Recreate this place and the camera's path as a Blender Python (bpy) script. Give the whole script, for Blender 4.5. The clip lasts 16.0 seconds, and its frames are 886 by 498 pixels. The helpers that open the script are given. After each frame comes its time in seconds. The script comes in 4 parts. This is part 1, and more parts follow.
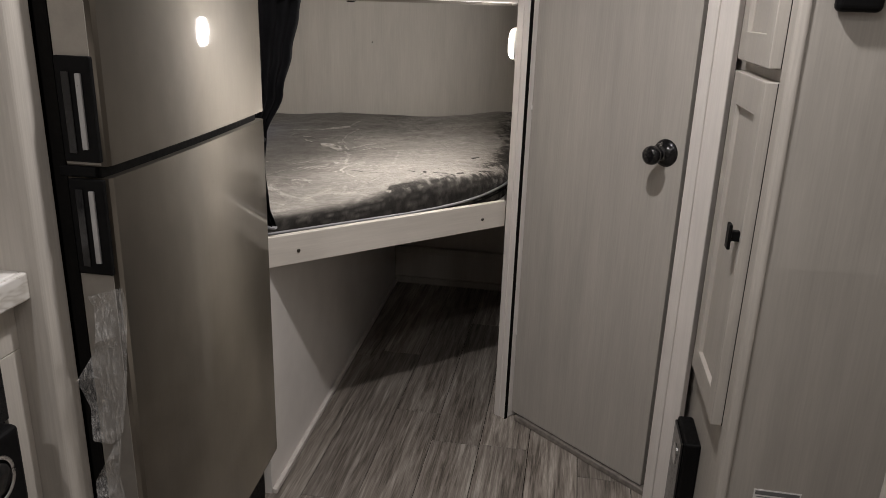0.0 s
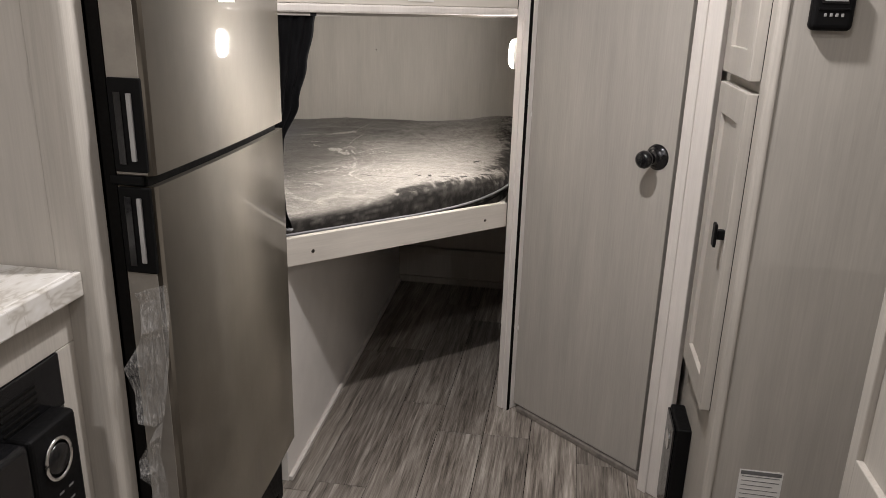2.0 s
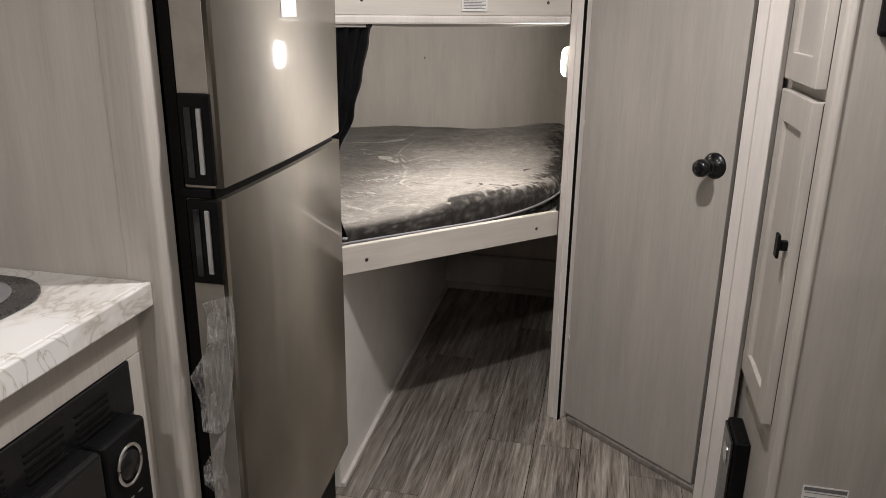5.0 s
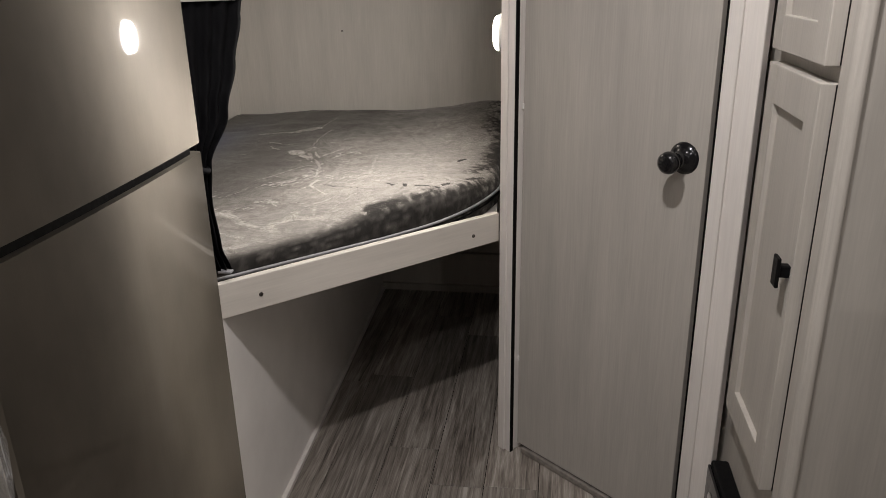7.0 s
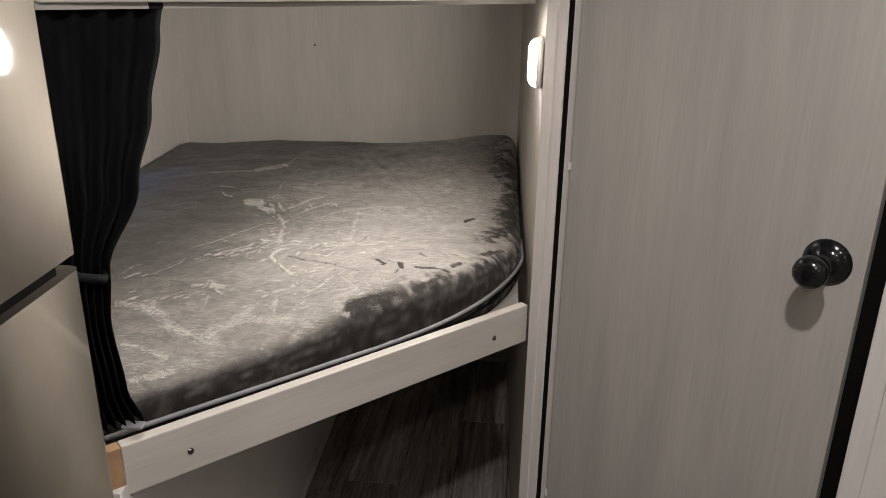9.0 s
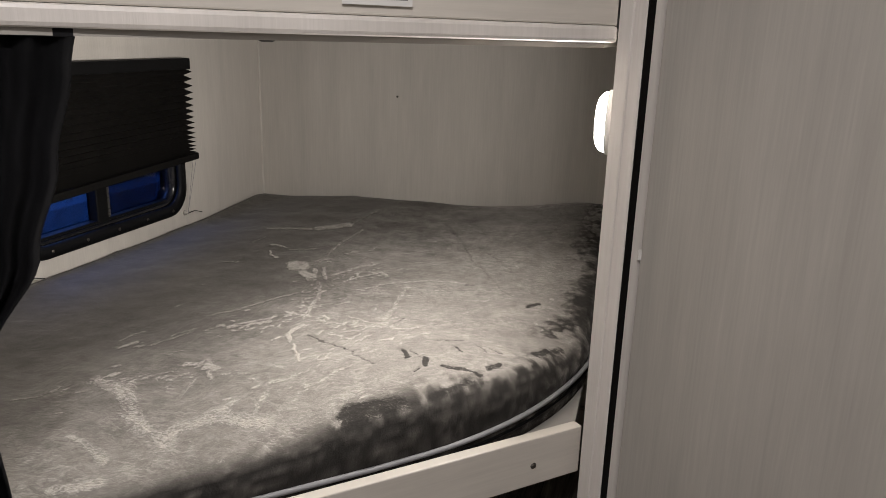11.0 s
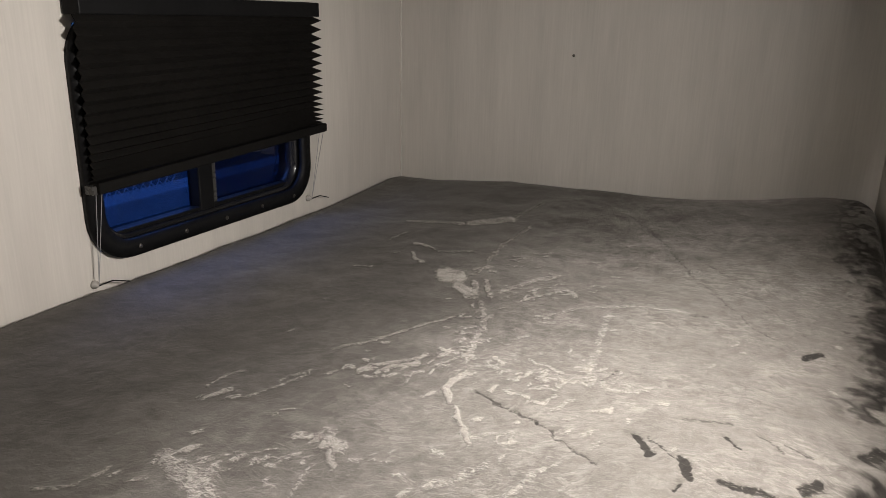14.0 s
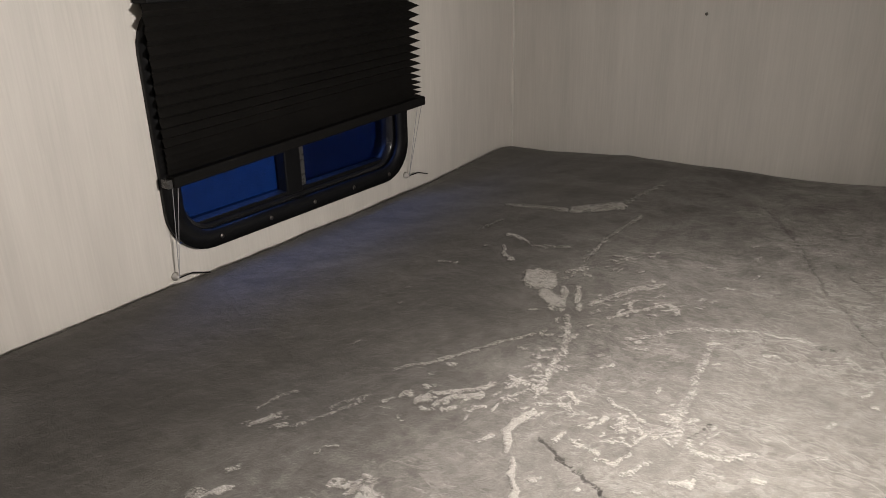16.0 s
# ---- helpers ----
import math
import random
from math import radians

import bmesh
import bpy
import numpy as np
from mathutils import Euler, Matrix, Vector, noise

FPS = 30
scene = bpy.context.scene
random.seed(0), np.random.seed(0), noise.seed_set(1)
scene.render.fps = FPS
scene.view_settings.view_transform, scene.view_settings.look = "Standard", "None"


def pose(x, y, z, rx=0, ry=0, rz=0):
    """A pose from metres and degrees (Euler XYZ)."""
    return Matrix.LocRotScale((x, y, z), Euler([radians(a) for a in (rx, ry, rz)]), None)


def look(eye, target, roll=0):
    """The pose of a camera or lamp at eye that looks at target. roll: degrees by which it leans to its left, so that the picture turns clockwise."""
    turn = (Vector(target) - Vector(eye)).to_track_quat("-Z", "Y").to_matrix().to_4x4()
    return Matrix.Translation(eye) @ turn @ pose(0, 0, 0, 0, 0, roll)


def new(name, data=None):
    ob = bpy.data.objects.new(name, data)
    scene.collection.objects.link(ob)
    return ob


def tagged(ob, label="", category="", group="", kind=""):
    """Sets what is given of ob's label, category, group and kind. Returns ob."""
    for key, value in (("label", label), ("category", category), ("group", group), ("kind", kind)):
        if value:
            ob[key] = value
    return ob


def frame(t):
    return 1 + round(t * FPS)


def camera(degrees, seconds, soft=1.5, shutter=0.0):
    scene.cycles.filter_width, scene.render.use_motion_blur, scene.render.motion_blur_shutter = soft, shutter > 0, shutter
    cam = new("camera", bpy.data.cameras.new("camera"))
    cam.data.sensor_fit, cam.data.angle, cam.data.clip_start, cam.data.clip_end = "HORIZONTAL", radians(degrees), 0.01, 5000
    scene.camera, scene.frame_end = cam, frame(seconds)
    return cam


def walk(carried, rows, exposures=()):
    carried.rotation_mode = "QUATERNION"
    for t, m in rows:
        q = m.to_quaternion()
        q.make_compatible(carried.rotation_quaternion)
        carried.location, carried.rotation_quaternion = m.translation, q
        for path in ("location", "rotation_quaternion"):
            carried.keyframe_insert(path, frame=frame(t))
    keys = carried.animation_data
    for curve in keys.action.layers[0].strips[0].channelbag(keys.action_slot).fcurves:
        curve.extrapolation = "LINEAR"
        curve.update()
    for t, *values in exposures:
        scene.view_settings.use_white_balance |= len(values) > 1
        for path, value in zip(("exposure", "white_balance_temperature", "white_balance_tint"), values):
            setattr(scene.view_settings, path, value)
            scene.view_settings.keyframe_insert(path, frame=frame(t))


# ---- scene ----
cam = camera(61.0, 16.0, 0.8)
PATH = [
    (0, (0.169, 0.209, 1.282), (-0.138, 2.085, 0.659), 1.9),
    (0.5, (0.17, 0.113, 1.279), (-0.158, 1.972, 0.62), 2.3),
    (1, (0.163, 0.092, 1.302), (-0.148, 1.957, 0.652), 2.3),
    (1.5, (0.172, 0.094, 1.316), (-0.139, 1.964, 0.68), 2.0),
    (2, (0.167, 0.092, 1.318), (-0.135, 1.969, 0.695), 1.6),
    (2.5, (0.175, 0.1, 1.331), (-0.14, 1.978, 0.72), 1.3),
    (3, (0.169, 0.086, 1.341), (-0.177, 1.965, 0.747), 1.3),
    (3.5, (0.152, 0.068, 1.344), (-0.251, 1.937, 0.758), 1.2),
    (3.7, (0.134, 0.059, 1.343), (-0.282, 1.926, 0.76), 1.1),
    (6, (0.133, 0.211, 1.322), (-0.245, 2.061, 0.661), -0.3),
    (6.5, (0.122, 0.379, 1.325), (-0.224, 2.226, 0.64), -1.0),
    (7, (0.137, 0.51, 1.324), (-0.149, 2.364, 0.63), -1.1),
    (7.5, (0.128, 0.638, 1.312), (-0.076, 2.503, 0.618), -0.5),
    (8, (0.047, 0.813, 1.314), (-0.073, 2.681, 0.609), 0.7),
    (8.5, (-0.005, 0.941, 1.319), (-0.126, 2.807, 0.611), 1.2),
    (9, (-0.033, 1.056, 1.318), (-0.226, 2.928, 0.64), 0.9),
    (11.3, (0.08, 1.381, 1.289), (-0.49, 3.219, 0.744), 1.8),
    (11.5, (0.068, 1.398, 1.292), (-0.517, 3.23, 0.744), 1.8),
    (12, (0.004, 1.485, 1.286), (-0.603, 3.306, 0.725), 2.0),
    (12.5, (-0.089, 1.572, 1.268), (-0.678, 3.398, 0.704), 2.7),
    (13, (-0.135, 1.618, 1.268), (-0.77, 3.426, 0.694), 2.6),
    (13.5, (-0.161, 1.671, 1.254), (-0.901, 3.436, 0.673), 2.0),
    (14, (-0.195, 1.752, 1.191), (-1.025, 3.473, 0.598), 1.0),
    (14.5, (-0.211, 1.814, 1.101), (-1.105, 3.501, 0.505), 0.4),
    (15, (-0.161, 1.842, 1.143), (-1.158, 3.455, 0.508), -1.0),
    (15.5, (-0.121, 1.878, 1.26), (-1.199, 3.41, 0.559), -1.7),
    (16, (-0.185, 1.913, 1.251), (-1.307, 3.389, 0.499), -1.3),
]
walk(cam, [(t, look(eye, target, roll)) for t, eye, target, roll in PATH],
     [(0, -0.48), (0.6, -0.17), (1.5, -0.11), (3.5, -0.02), (6, -0.28), (7, -0.38), (9, -0.5), (11.5, -0.63), (12.5, -0.61), (14, -0.5), (16, -0.49)])

# ---- light ----
world = bpy.data.worlds.new("dusk")
scene.world = world
world.use_nodes = True
world.node_tree.nodes["Background"].inputs[0].default_value = (0.012, 0.05, 0.22, 1)
world.node_tree.nodes["Background"].inputs[1].default_value = 9.0

CEIL = 2.02
# unseen fittings; the last is added to brighten the partition and worktop
LED_SPOTS = [(0.06, 1.31, 19.0), (0.20, 0.60, 4.4), (0.95, -0.8, 7.6), (-0.5, -0.2, 10.5)]
WARM = (1.0, 0.945, 0.935)
for x, y, watts in LED_SPOTS:
    lamp = bpy.data.lights.new("ceiling_led", "AREA")
    lamp.shape, lamp.size, lamp.energy, lamp.color = "DISK", 0.07, watts, WARM
    new("ceiling_led", lamp).matrix_world = pose(x, y, CEIL - 0.026)
BUNK_LAMP = 110.0
# evening sky above the lower edge of the blind
lamp = bpy.data.lights.new("window_sky", "AREA")
lamp.shape, lamp.size, lamp.size_y, lamp.energy, lamp.color = "RECTANGLE", 0.44, 0.10, 2.6, (0.10, 0.26, 1.0)
new("window_sky", lamp).matrix_world = look((-1.315, 2.79, 1.08), (-1.03, 2.79, 0.77))
lamp = bpy.data.lights.new("reading_led", "AREA")
lamp.shape, lamp.size, lamp.energy, lamp.color, lamp.spread = "DISK", 0.08, 12.0, (1.0, 0.94, 0.89), radians(168)
new("reading_led", lamp).matrix_world = pose(-0.029, 2.495, 1.173, 0, 90, 0)

# ---- small tools ----
PITCH = {}


def offset(ob):
    return PITCH.get(ob.name, Vector((0, 0, 0)))


def thing(name, base, label, category, group=""):
    ob = new(name)
    ob.empty_display_size = 0.1
    ob.location = base
    PITCH[ob.name] = Vector(base)
    return tagged(ob, label, category, group)


def to_mesh(name, bm, mat, smooth=False):
    me = bpy.data.meshes.new(name)
    bmesh.ops.recalc_face_normals(bm, faces=bm.faces)
    bm.to_mesh(me)
    bm.free()
    me.materials.append(mat)
    if smooth:
        for p in me.polygons:
            p.use_smooth = True
    return me


def part(name, bm, mat, parent, label="", smooth=False):
    ob = new(name, to_mesh(name, bm, mat, smooth))
    ob.parent = parent
    ob.location = -offset(parent)
    return tagged(ob, label)


def solid(name, bm, mat, label, category="", kind="", smooth=False, group=""):
    return tagged(new(name, to_mesh(name, bm, mat, smooth)), label, category, group, kind)


def bevelled(bm, r, seg=2):
    if r > 0:
        bmesh.ops.bevel(bm, geom=list(bm.edges), offset=r, segments=seg, profile=0.5, affect="EDGES", clamp_overlap=True)
    return bm


def box(x0, x1, y0, y1, z0, z1, r=0.0, seg=2):
    bm = bmesh.new()
    bmesh.ops.create_cube(bm, size=1, matrix=Matrix.Translation(((x0 + x1) / 2, (y0 + y1) / 2, (z0 + z1) / 2)) @ Matrix.Diagonal((x1 - x0, y1 - y0, z1 - z0, 1)))
    return bevelled(bm, r, seg)


def prism(plan, z0, z1, r=0.0, seg=2):
    bm = bmesh.new()
    low = [bm.verts.new((x, y, z0)) for x, y in plan]
    high = [bm.verts.new((x, y, z1)) for x, y in plan]
    bm.faces.new(low)
    bm.faces.new(high)
    for i in range(len(plan)):
        j = (i + 1) % len(plan)
        bm.faces.new((low[i], low[j], high[j], high[i]))
    bmesh.ops.recalc_face_normals(bm, faces=bm.faces)
    return bevelled(bm, r, seg)


def slab(a, b, front, back, z0, z1, r=0.0, s0=0.0, s1=None):
    """A board along the plan line a-b, from front to back (metres to the left of a-b), between s0 and s1 along it."""
    a, b = Vector(a), Vector(b)
    d = (b - a).normalized()
    n = Vector((-d.y, d.x))
    s1 = (b - a).length if s1 is None else s1
    return prism([tuple(a + d * s + n * o) for s, o in ((s0, front), (s1, front), (s1, back), (s0, back))], z0, z1, r)


def cylinder(p, q, r0, r1=None, n=20):
    bm = bmesh.new()
    p, q = Vector(p), Vector(q)
    m = Matrix.Translation((p + q) / 2) @ (q - p).to_track_quat("Z", "Y").to_matrix().to_4x4()
    bmesh.ops.create_cone(bm, cap_ends=True, segments=n, radius1=r0, radius2=r0 if r1 is None else r1, depth=(q - p).length, matrix=m)
    return bm


def lathe(p, q, rings, n=28):
    """Rings (share of the way from p to q, radius) turned about the axis p-q."""
    bm = bmesh.new()
    p, q = Vector(p), Vector(q)
    m = (q - p).to_track_quat("Z", "Y").to_matrix()
    loops = []
    for s, r in rings:
        c = p.lerp(q, s)
        loops.append([bm.verts.new(c + m @ Vector((r * math.cos(a), r * math.sin(a), 0))) for a in [2 * math.pi * k / n for k in range(n)]])
    for u, v in zip(loops, loops[1:]):
        for k in range(n):
            bm.faces.new((u[k], u[(k + 1) % n], v[(k + 1) % n], v[k]))
    bm.faces.new(loops[0])
    bm.faces.new(loops[-1])
    return bm


def tube(points, r, n=8, closed=False):
    bm = bmesh.new()
    pts = [Vector(p) for p in points]
    rings = []
    for i, p in enumerate(pts):
        a = pts[i - 1] if i or closed else p
        b = pts[(i + 1) % len(pts)] if i < len(pts) - 1 or closed else p
        m = (b - a).to_track_quat("Z", "Y").to_matrix()
        rings.append([bm.verts.new(p + m @ Vector((r * math.cos(t), r * math.sin(t), 0))) for t in [2 * math.pi * k / n for k in range(n)]])
    pairs = list(zip(rings, rings[1:])) + ([(rings[-1], rings[0])] if closed else [])
    for u, v in pairs:
        for k in range(n):
            bm.faces.new((u[k], u[(k + 1) % n], v[(k + 1) % n], v[k]))
    if not closed:
        bm.faces.new(rings[0])
        bm.faces.new(rings[-1])
    return bm


def merge(*bms):
    out = bmesh.new()
    for bm in bms:
        me = bpy.data.meshes.new("tmp")
        bm.to_mesh(me)
        bm.free()
        out.from_mesh(me)
        bpy.data.meshes.remove(me)
    return out


def wall_with_hole(x0, x1, y0, y1, z0, z1, hy0, hy1, hz0, hz1):
    """A wall across x, in one mesh, with an opening through it."""
    return merge(box(x0, x1, y0, hy0, z0, z1), box(x0, x1, hy1, y1, z0, z1), box(x0, x1, hy0, hy1, z0, hz0), box(x0, x1, hy0, hy1, hz1, z1))


# ---- materials ----
def material(name, rough=0.5, metal=0.0, base=(0.5, 0.5, 0.5)):
    m = bpy.data.materials.new(name)
    m.use_nodes = True
    b = m.node_tree.nodes["Principled BSDF"]
    b.inputs["Base Color"].default_value = (*base, 1)
    b.inputs["Roughness"].default_value = rough
    b.inputs["Metallic"].default_value = metal
    return m, m.node_tree, b


def node(nt, kind, **kw):
    n = nt.nodes.new(kind)
    for k, v in kw.items():
        if k == "op":
            n.operation = v
        elif k == "blend":
            n.data_type, n.blend_type = "RGBA", v
        else:
            n.inputs[k.replace("_", " ")].default_value = v
    return n


def coords(nt, scale=(1, 1, 1), loc=(0, 0, 0), rot=(0, 0, 0), space="Position"):
    src = nt.nodes.new("ShaderNodeNewGeometry") if space == "Position" else nt.nodes.new("ShaderNodeTexCoord")
    mp = nt.nodes.new("ShaderNodeMapping")
    mp.inputs["Scale"].default_value, mp.inputs["Location"].default_value, mp.inputs["Rotation"].default_value = scale, loc, rot
    nt.links.new(src.outputs[space], mp.inputs["Vector"])
    return mp.outputs["Vector"]


def noise_tex(nt, vec, scale, detail=4, rough=0.55, distort=0.0):
    n = node(nt, "ShaderNodeTexNoise", Scale=scale, Detail=detail, Roughness=rough, Distortion=distort)
    nt.links.new(vec, n.inputs["Vector"])
    return n.outputs["Fac"]


def ramp(nt, fac, *stops):
    r = nt.nodes.new("ShaderNodeValToRGB")
    el = r.color_ramp.elements
    while len(el) < len(stops):
        el.new(0.5)
    for e, (p, c) in zip(el, stops):
        e.position, e.color = p, (*c, 1) if isinstance(c, tuple) else (c, c, c, 1)
    nt.links.new(fac, r.inputs["Fac"])
    return r.outputs["Color"]


def mix(nt, fac, a, b, blend="MIX"):
    m = node(nt, "ShaderNodeMix", blend=blend)
    for sock, v in ((m.inputs["Factor"], fac), (m.inputs[6], a), (m.inputs[7], b)):
        if isinstance(v, bpy.types.NodeSocket):
            nt.links.new(v, sock)
        elif isinstance(v, tuple):
            sock.default_value = (*v, 1)
        else:
            sock.default_value = v
    return m.outputs[2]


def maths(nt, op, a, b=0.0):
    n = nt.nodes.new("ShaderNodeMath")
    n.operation = op
    for sock, v in zip(n.inputs, (a, b)):
        if isinstance(v, bpy.types.NodeSocket):
            nt.links.new(v, sock)
        else:
            sock.default_value = v
    return n.outputs[0]


def bump(nt, b, height, strength, distance=0.002):
    n = node(nt, "ShaderNodeBump", Strength=strength, Distance=distance)
    nt.links.new(height, n.inputs["Height"])
    nt.links.new(n.outputs["Normal"], b.inputs["Normal"])
    return n


def linen_panel(name, light, dark, rough=0.55, along=(0, 0, 1)):
    """Printed panel with fine streaks, finest across the grain."""
    m, nt, b = material(name, rough)
    s = tuple(9 if a else 260 for a in along)
    fine = noise_tex(nt, coords(nt, s), 1.0, 3, 0.6)
    broad = noise_tex(nt, coords(nt, tuple(1.2 if a else 38 for a in along)), 1.0, 3, 0.5)
    blot = noise_tex(nt, coords(nt, tuple(2.2 if a else 13 for a in along)), 1.0, 5, 0.6)
    f = maths(nt, "ADD", maths(nt, "MULTIPLY", fine, 0.6), maths(nt, "MULTIPLY", broad, 0.4))
    c = ramp(nt, f, (0.30, dark), (0.66, light))
    c = mix(nt, 0.5, c, ramp(nt, blot, (0.32, 0.76), (0.68, 1.04)), "MULTIPLY")
    nt.links.new(c, b.inputs["Base Color"])
    nt.links.new(ramp(nt, broad, (0.2, rough - 0.1), (0.8, rough + 0.1)), b.inputs["Roughness"])
    bump(nt, b, fine, 0.25, 0.0008)
    return m


WALL = linen_panel("wall_panel", (0.525, 0.495, 0.451), (0.462, 0.436, 0.396))
DOOR = linen_panel("door_panel", (0.458, 0.432, 0.392), (0.392, 0.369, 0.334))
CABINET = linen_panel("cabinet_vinyl", (0.50, 0.47, 0.425), (0.41, 0.385, 0.347), 0.5)
RAILWOOD = linen_panel("rail_vinyl", (0.66, 0.62, 0.56), (0.59, 0.553, 0.50), 0.5, (1, 1, 0))
TRIM = linen_panel("white_trim", (0.74, 0.70, 0.66), (0.66, 0.625, 0.585), 0.45)


def plain(name, base, rough, metal=0.0, wear=0.25, scale=14, gloss=0.5):
    m, nt, b = material(name, rough, metal)
    b.inputs["Specular IOR Level"].default_value = gloss
    n = noise_tex(nt, coords(nt), scale, 5)
    lo = tuple(c * (1 - wear) for c in base)
    nt.links.new(ramp(nt, n, (0.3, lo), (0.7, base)), b.inputs["Base Color"])
    nt.links.new(ramp(nt, noise_tex(nt, coords(nt), scale * 9, 3), (0.3, max(rough - 0.08, 0.02)), (0.7, min(rough + 0.08, 1.0))), b.inputs["Roughness"])
    return m


BOXWHITE = plain("white_board", (0.84, 0.81, 0.775), 0.6, 0, 0.12, 5)
BLACK = plain("black_plastic", (0.006, 0.006, 0.0063), 0.5, gloss=0.1)
# paler copy of the door steel, standing in for light on its side
LITSTEEL = plain("lit_side_steel", (0.36, 0.335, 0.30), 0.42, 0.5, 0.15, 30)
GLOSSBLACK = plain("black_gloss", (0.008, 0.008, 0.009), 0.16)
RUBBER = plain("black_rubber", (0.006, 0.0055, 0.005), 0.8, gloss=0.1)
CHROME = plain("chrome", (0.75, 0.75, 0.75), 0.12, 1.0, 0.1)
GREYBAR = plain("grey_handle_bar", (0.42, 0.42, 0.42), 0.35, 0.4, 0.1)
DARKGREY = plain("cover_glass", (0.05, 0.048, 0.045), 0.3)
WHITEPLASTIC = plain("white_plastic", (0.75, 0.73, 0.70), 0.4, 0, 0.08)
PAPER = plain("paper", (0.78, 0.77, 0.75), 0.7, 0, 0.06)
PRINT = plain("grey_print", (0.16, 0.16, 0.16), 0.7, 0, 0.1)
YELLOW = plain("yellow_print", (0.75, 0.58, 0.05), 0.6, 0, 0.06)
REDPRINT = plain("red_print", (0.45, 0.05, 0.04), 0.6, 0, 0.06)
PIPING = plain("grey_piping", (0.24, 0.24, 0.25), 0.55, 0, 0.15)
CLEARPLASTIC = plain("clear_plastic", (0.42, 0.40, 0.37), 0.15, 0, 0.1, gloss=0.8)
BLIND = plain("black_pleated_fabric", (0.015, 0.0138, 0.0125), 0.9, gloss=0.06)
SCREW = plain("screw_steel", (0.10, 0.09, 0.08), 0.35, 0.8)
RAWWOOD = plain("raw_timber", (0.50, 0.30, 0.16), 0.7, 0, 0.25, 40)
CEILING = plain("ceiling_white", (0.70, 0.68, 0.64), 0.6, 0, 0.06, 3)
THRESHOLD = plain("worn_threshold", (0.26, 0.235, 0.21), 0.5, 0, 0.45, 60)
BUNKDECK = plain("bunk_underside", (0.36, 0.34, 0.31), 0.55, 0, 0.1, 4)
FENCEWIRE = plain("galvanised_wire", (0.75, 0.76, 0.78), 0.5, 0.1)


def curtain_cloth():
    m, nt, b = material("black_curtain", 0.8)
    n = noise_tex(nt, coords(nt, (1, 1, 0.2)), 30, 4)
    nt.links.new(ramp(nt, n, (0.3, (0.008, 0.008, 0.009)), (0.7, (0.018, 0.018, 0.020))), b.inputs["Base Color"])
    b.inputs["Specular IOR Level"].default_value = 0.08
    bump(nt, b, noise_tex(nt, coords(nt), 900, 2), 0.2, 0.0004)
    return m


CURTAIN = curtain_cloth()


def steel():
    m, nt, b = material("brushed_steel", 0.3, 1.0)
    streak = noise_tex(nt, coords(nt, (900, 900, 4)), 1.0, 3, 0.6)
    smear = noise_tex(nt, coords(nt, (3, 3, 2)), 2.0, 4)
    nt.links.new(ramp(nt, smear, (0.3, (0.086, 0.075, 0.060)), (0.7, (0.135, 0.117, 0.094))), b.inputs["Base Color"])
    nt.links.new(ramp(nt, maths(nt, "ADD", maths(nt, "MULTIPLY", streak, 0.5), maths(nt, "MULTIPLY", smear, 0.5)), (0.3, 0.46), (0.7, 0.54)), b.inputs["Roughness"])
    b.inputs["Anisotropic"].default_value = 0.93
    b.inputs["Coat Weight"].default_value = 0.75
    b.inputs["Coat Roughness"].default_value = 0.035
    tan = nt.nodes.new("ShaderNodeTangent")
    tan.direction_type, tan.axis = "RADIAL", "Y"
    nt.links.new(tan.outputs[0], b.inputs["Tangent"])
    bump(nt, b, streak, 0.03, 0.0002)
    return m


STEEL = steel()


def marble():
    m, nt, b = material("marble_laminate", 0.28)
    v = coords(nt, (1, 1, 1), (3, 1, 0), (0, 0, 0.6))
    warp = noise_tex(nt, v, 2.6, 5, 0.6, 0.9)
    vein = maths(nt, "ABSOLUTE", maths(nt, "SUBTRACT", warp, 0.5))
    thin = maths(nt, "ABSOLUTE", maths(nt, "SUBTRACT", noise_tex(nt, v, 6.5, 4, 0.5, 1.8), 0.47))
    vein = maths(nt, "MINIMUM", vein, maths(nt, "MULTIPLY", thin, 3.2))
    veins = ramp(nt, vein, (0.0, (0.50, 0.47, 0.42)), (0.014, (0.68, 0.66, 0.62)), (0.06, (0.80, 0.79, 0.77)))
    cloud = ramp(nt, noise_tex(nt, coords(nt), 3, 4), (0.3, (0.86, 0.86, 0.86)), (0.7, (1, 1, 1)))
    nt.links.new(mix(nt, 1.0, veins, cloud, "MULTIPLY"), b.inputs["Base Color"])
    return m


MARBLE = marble()


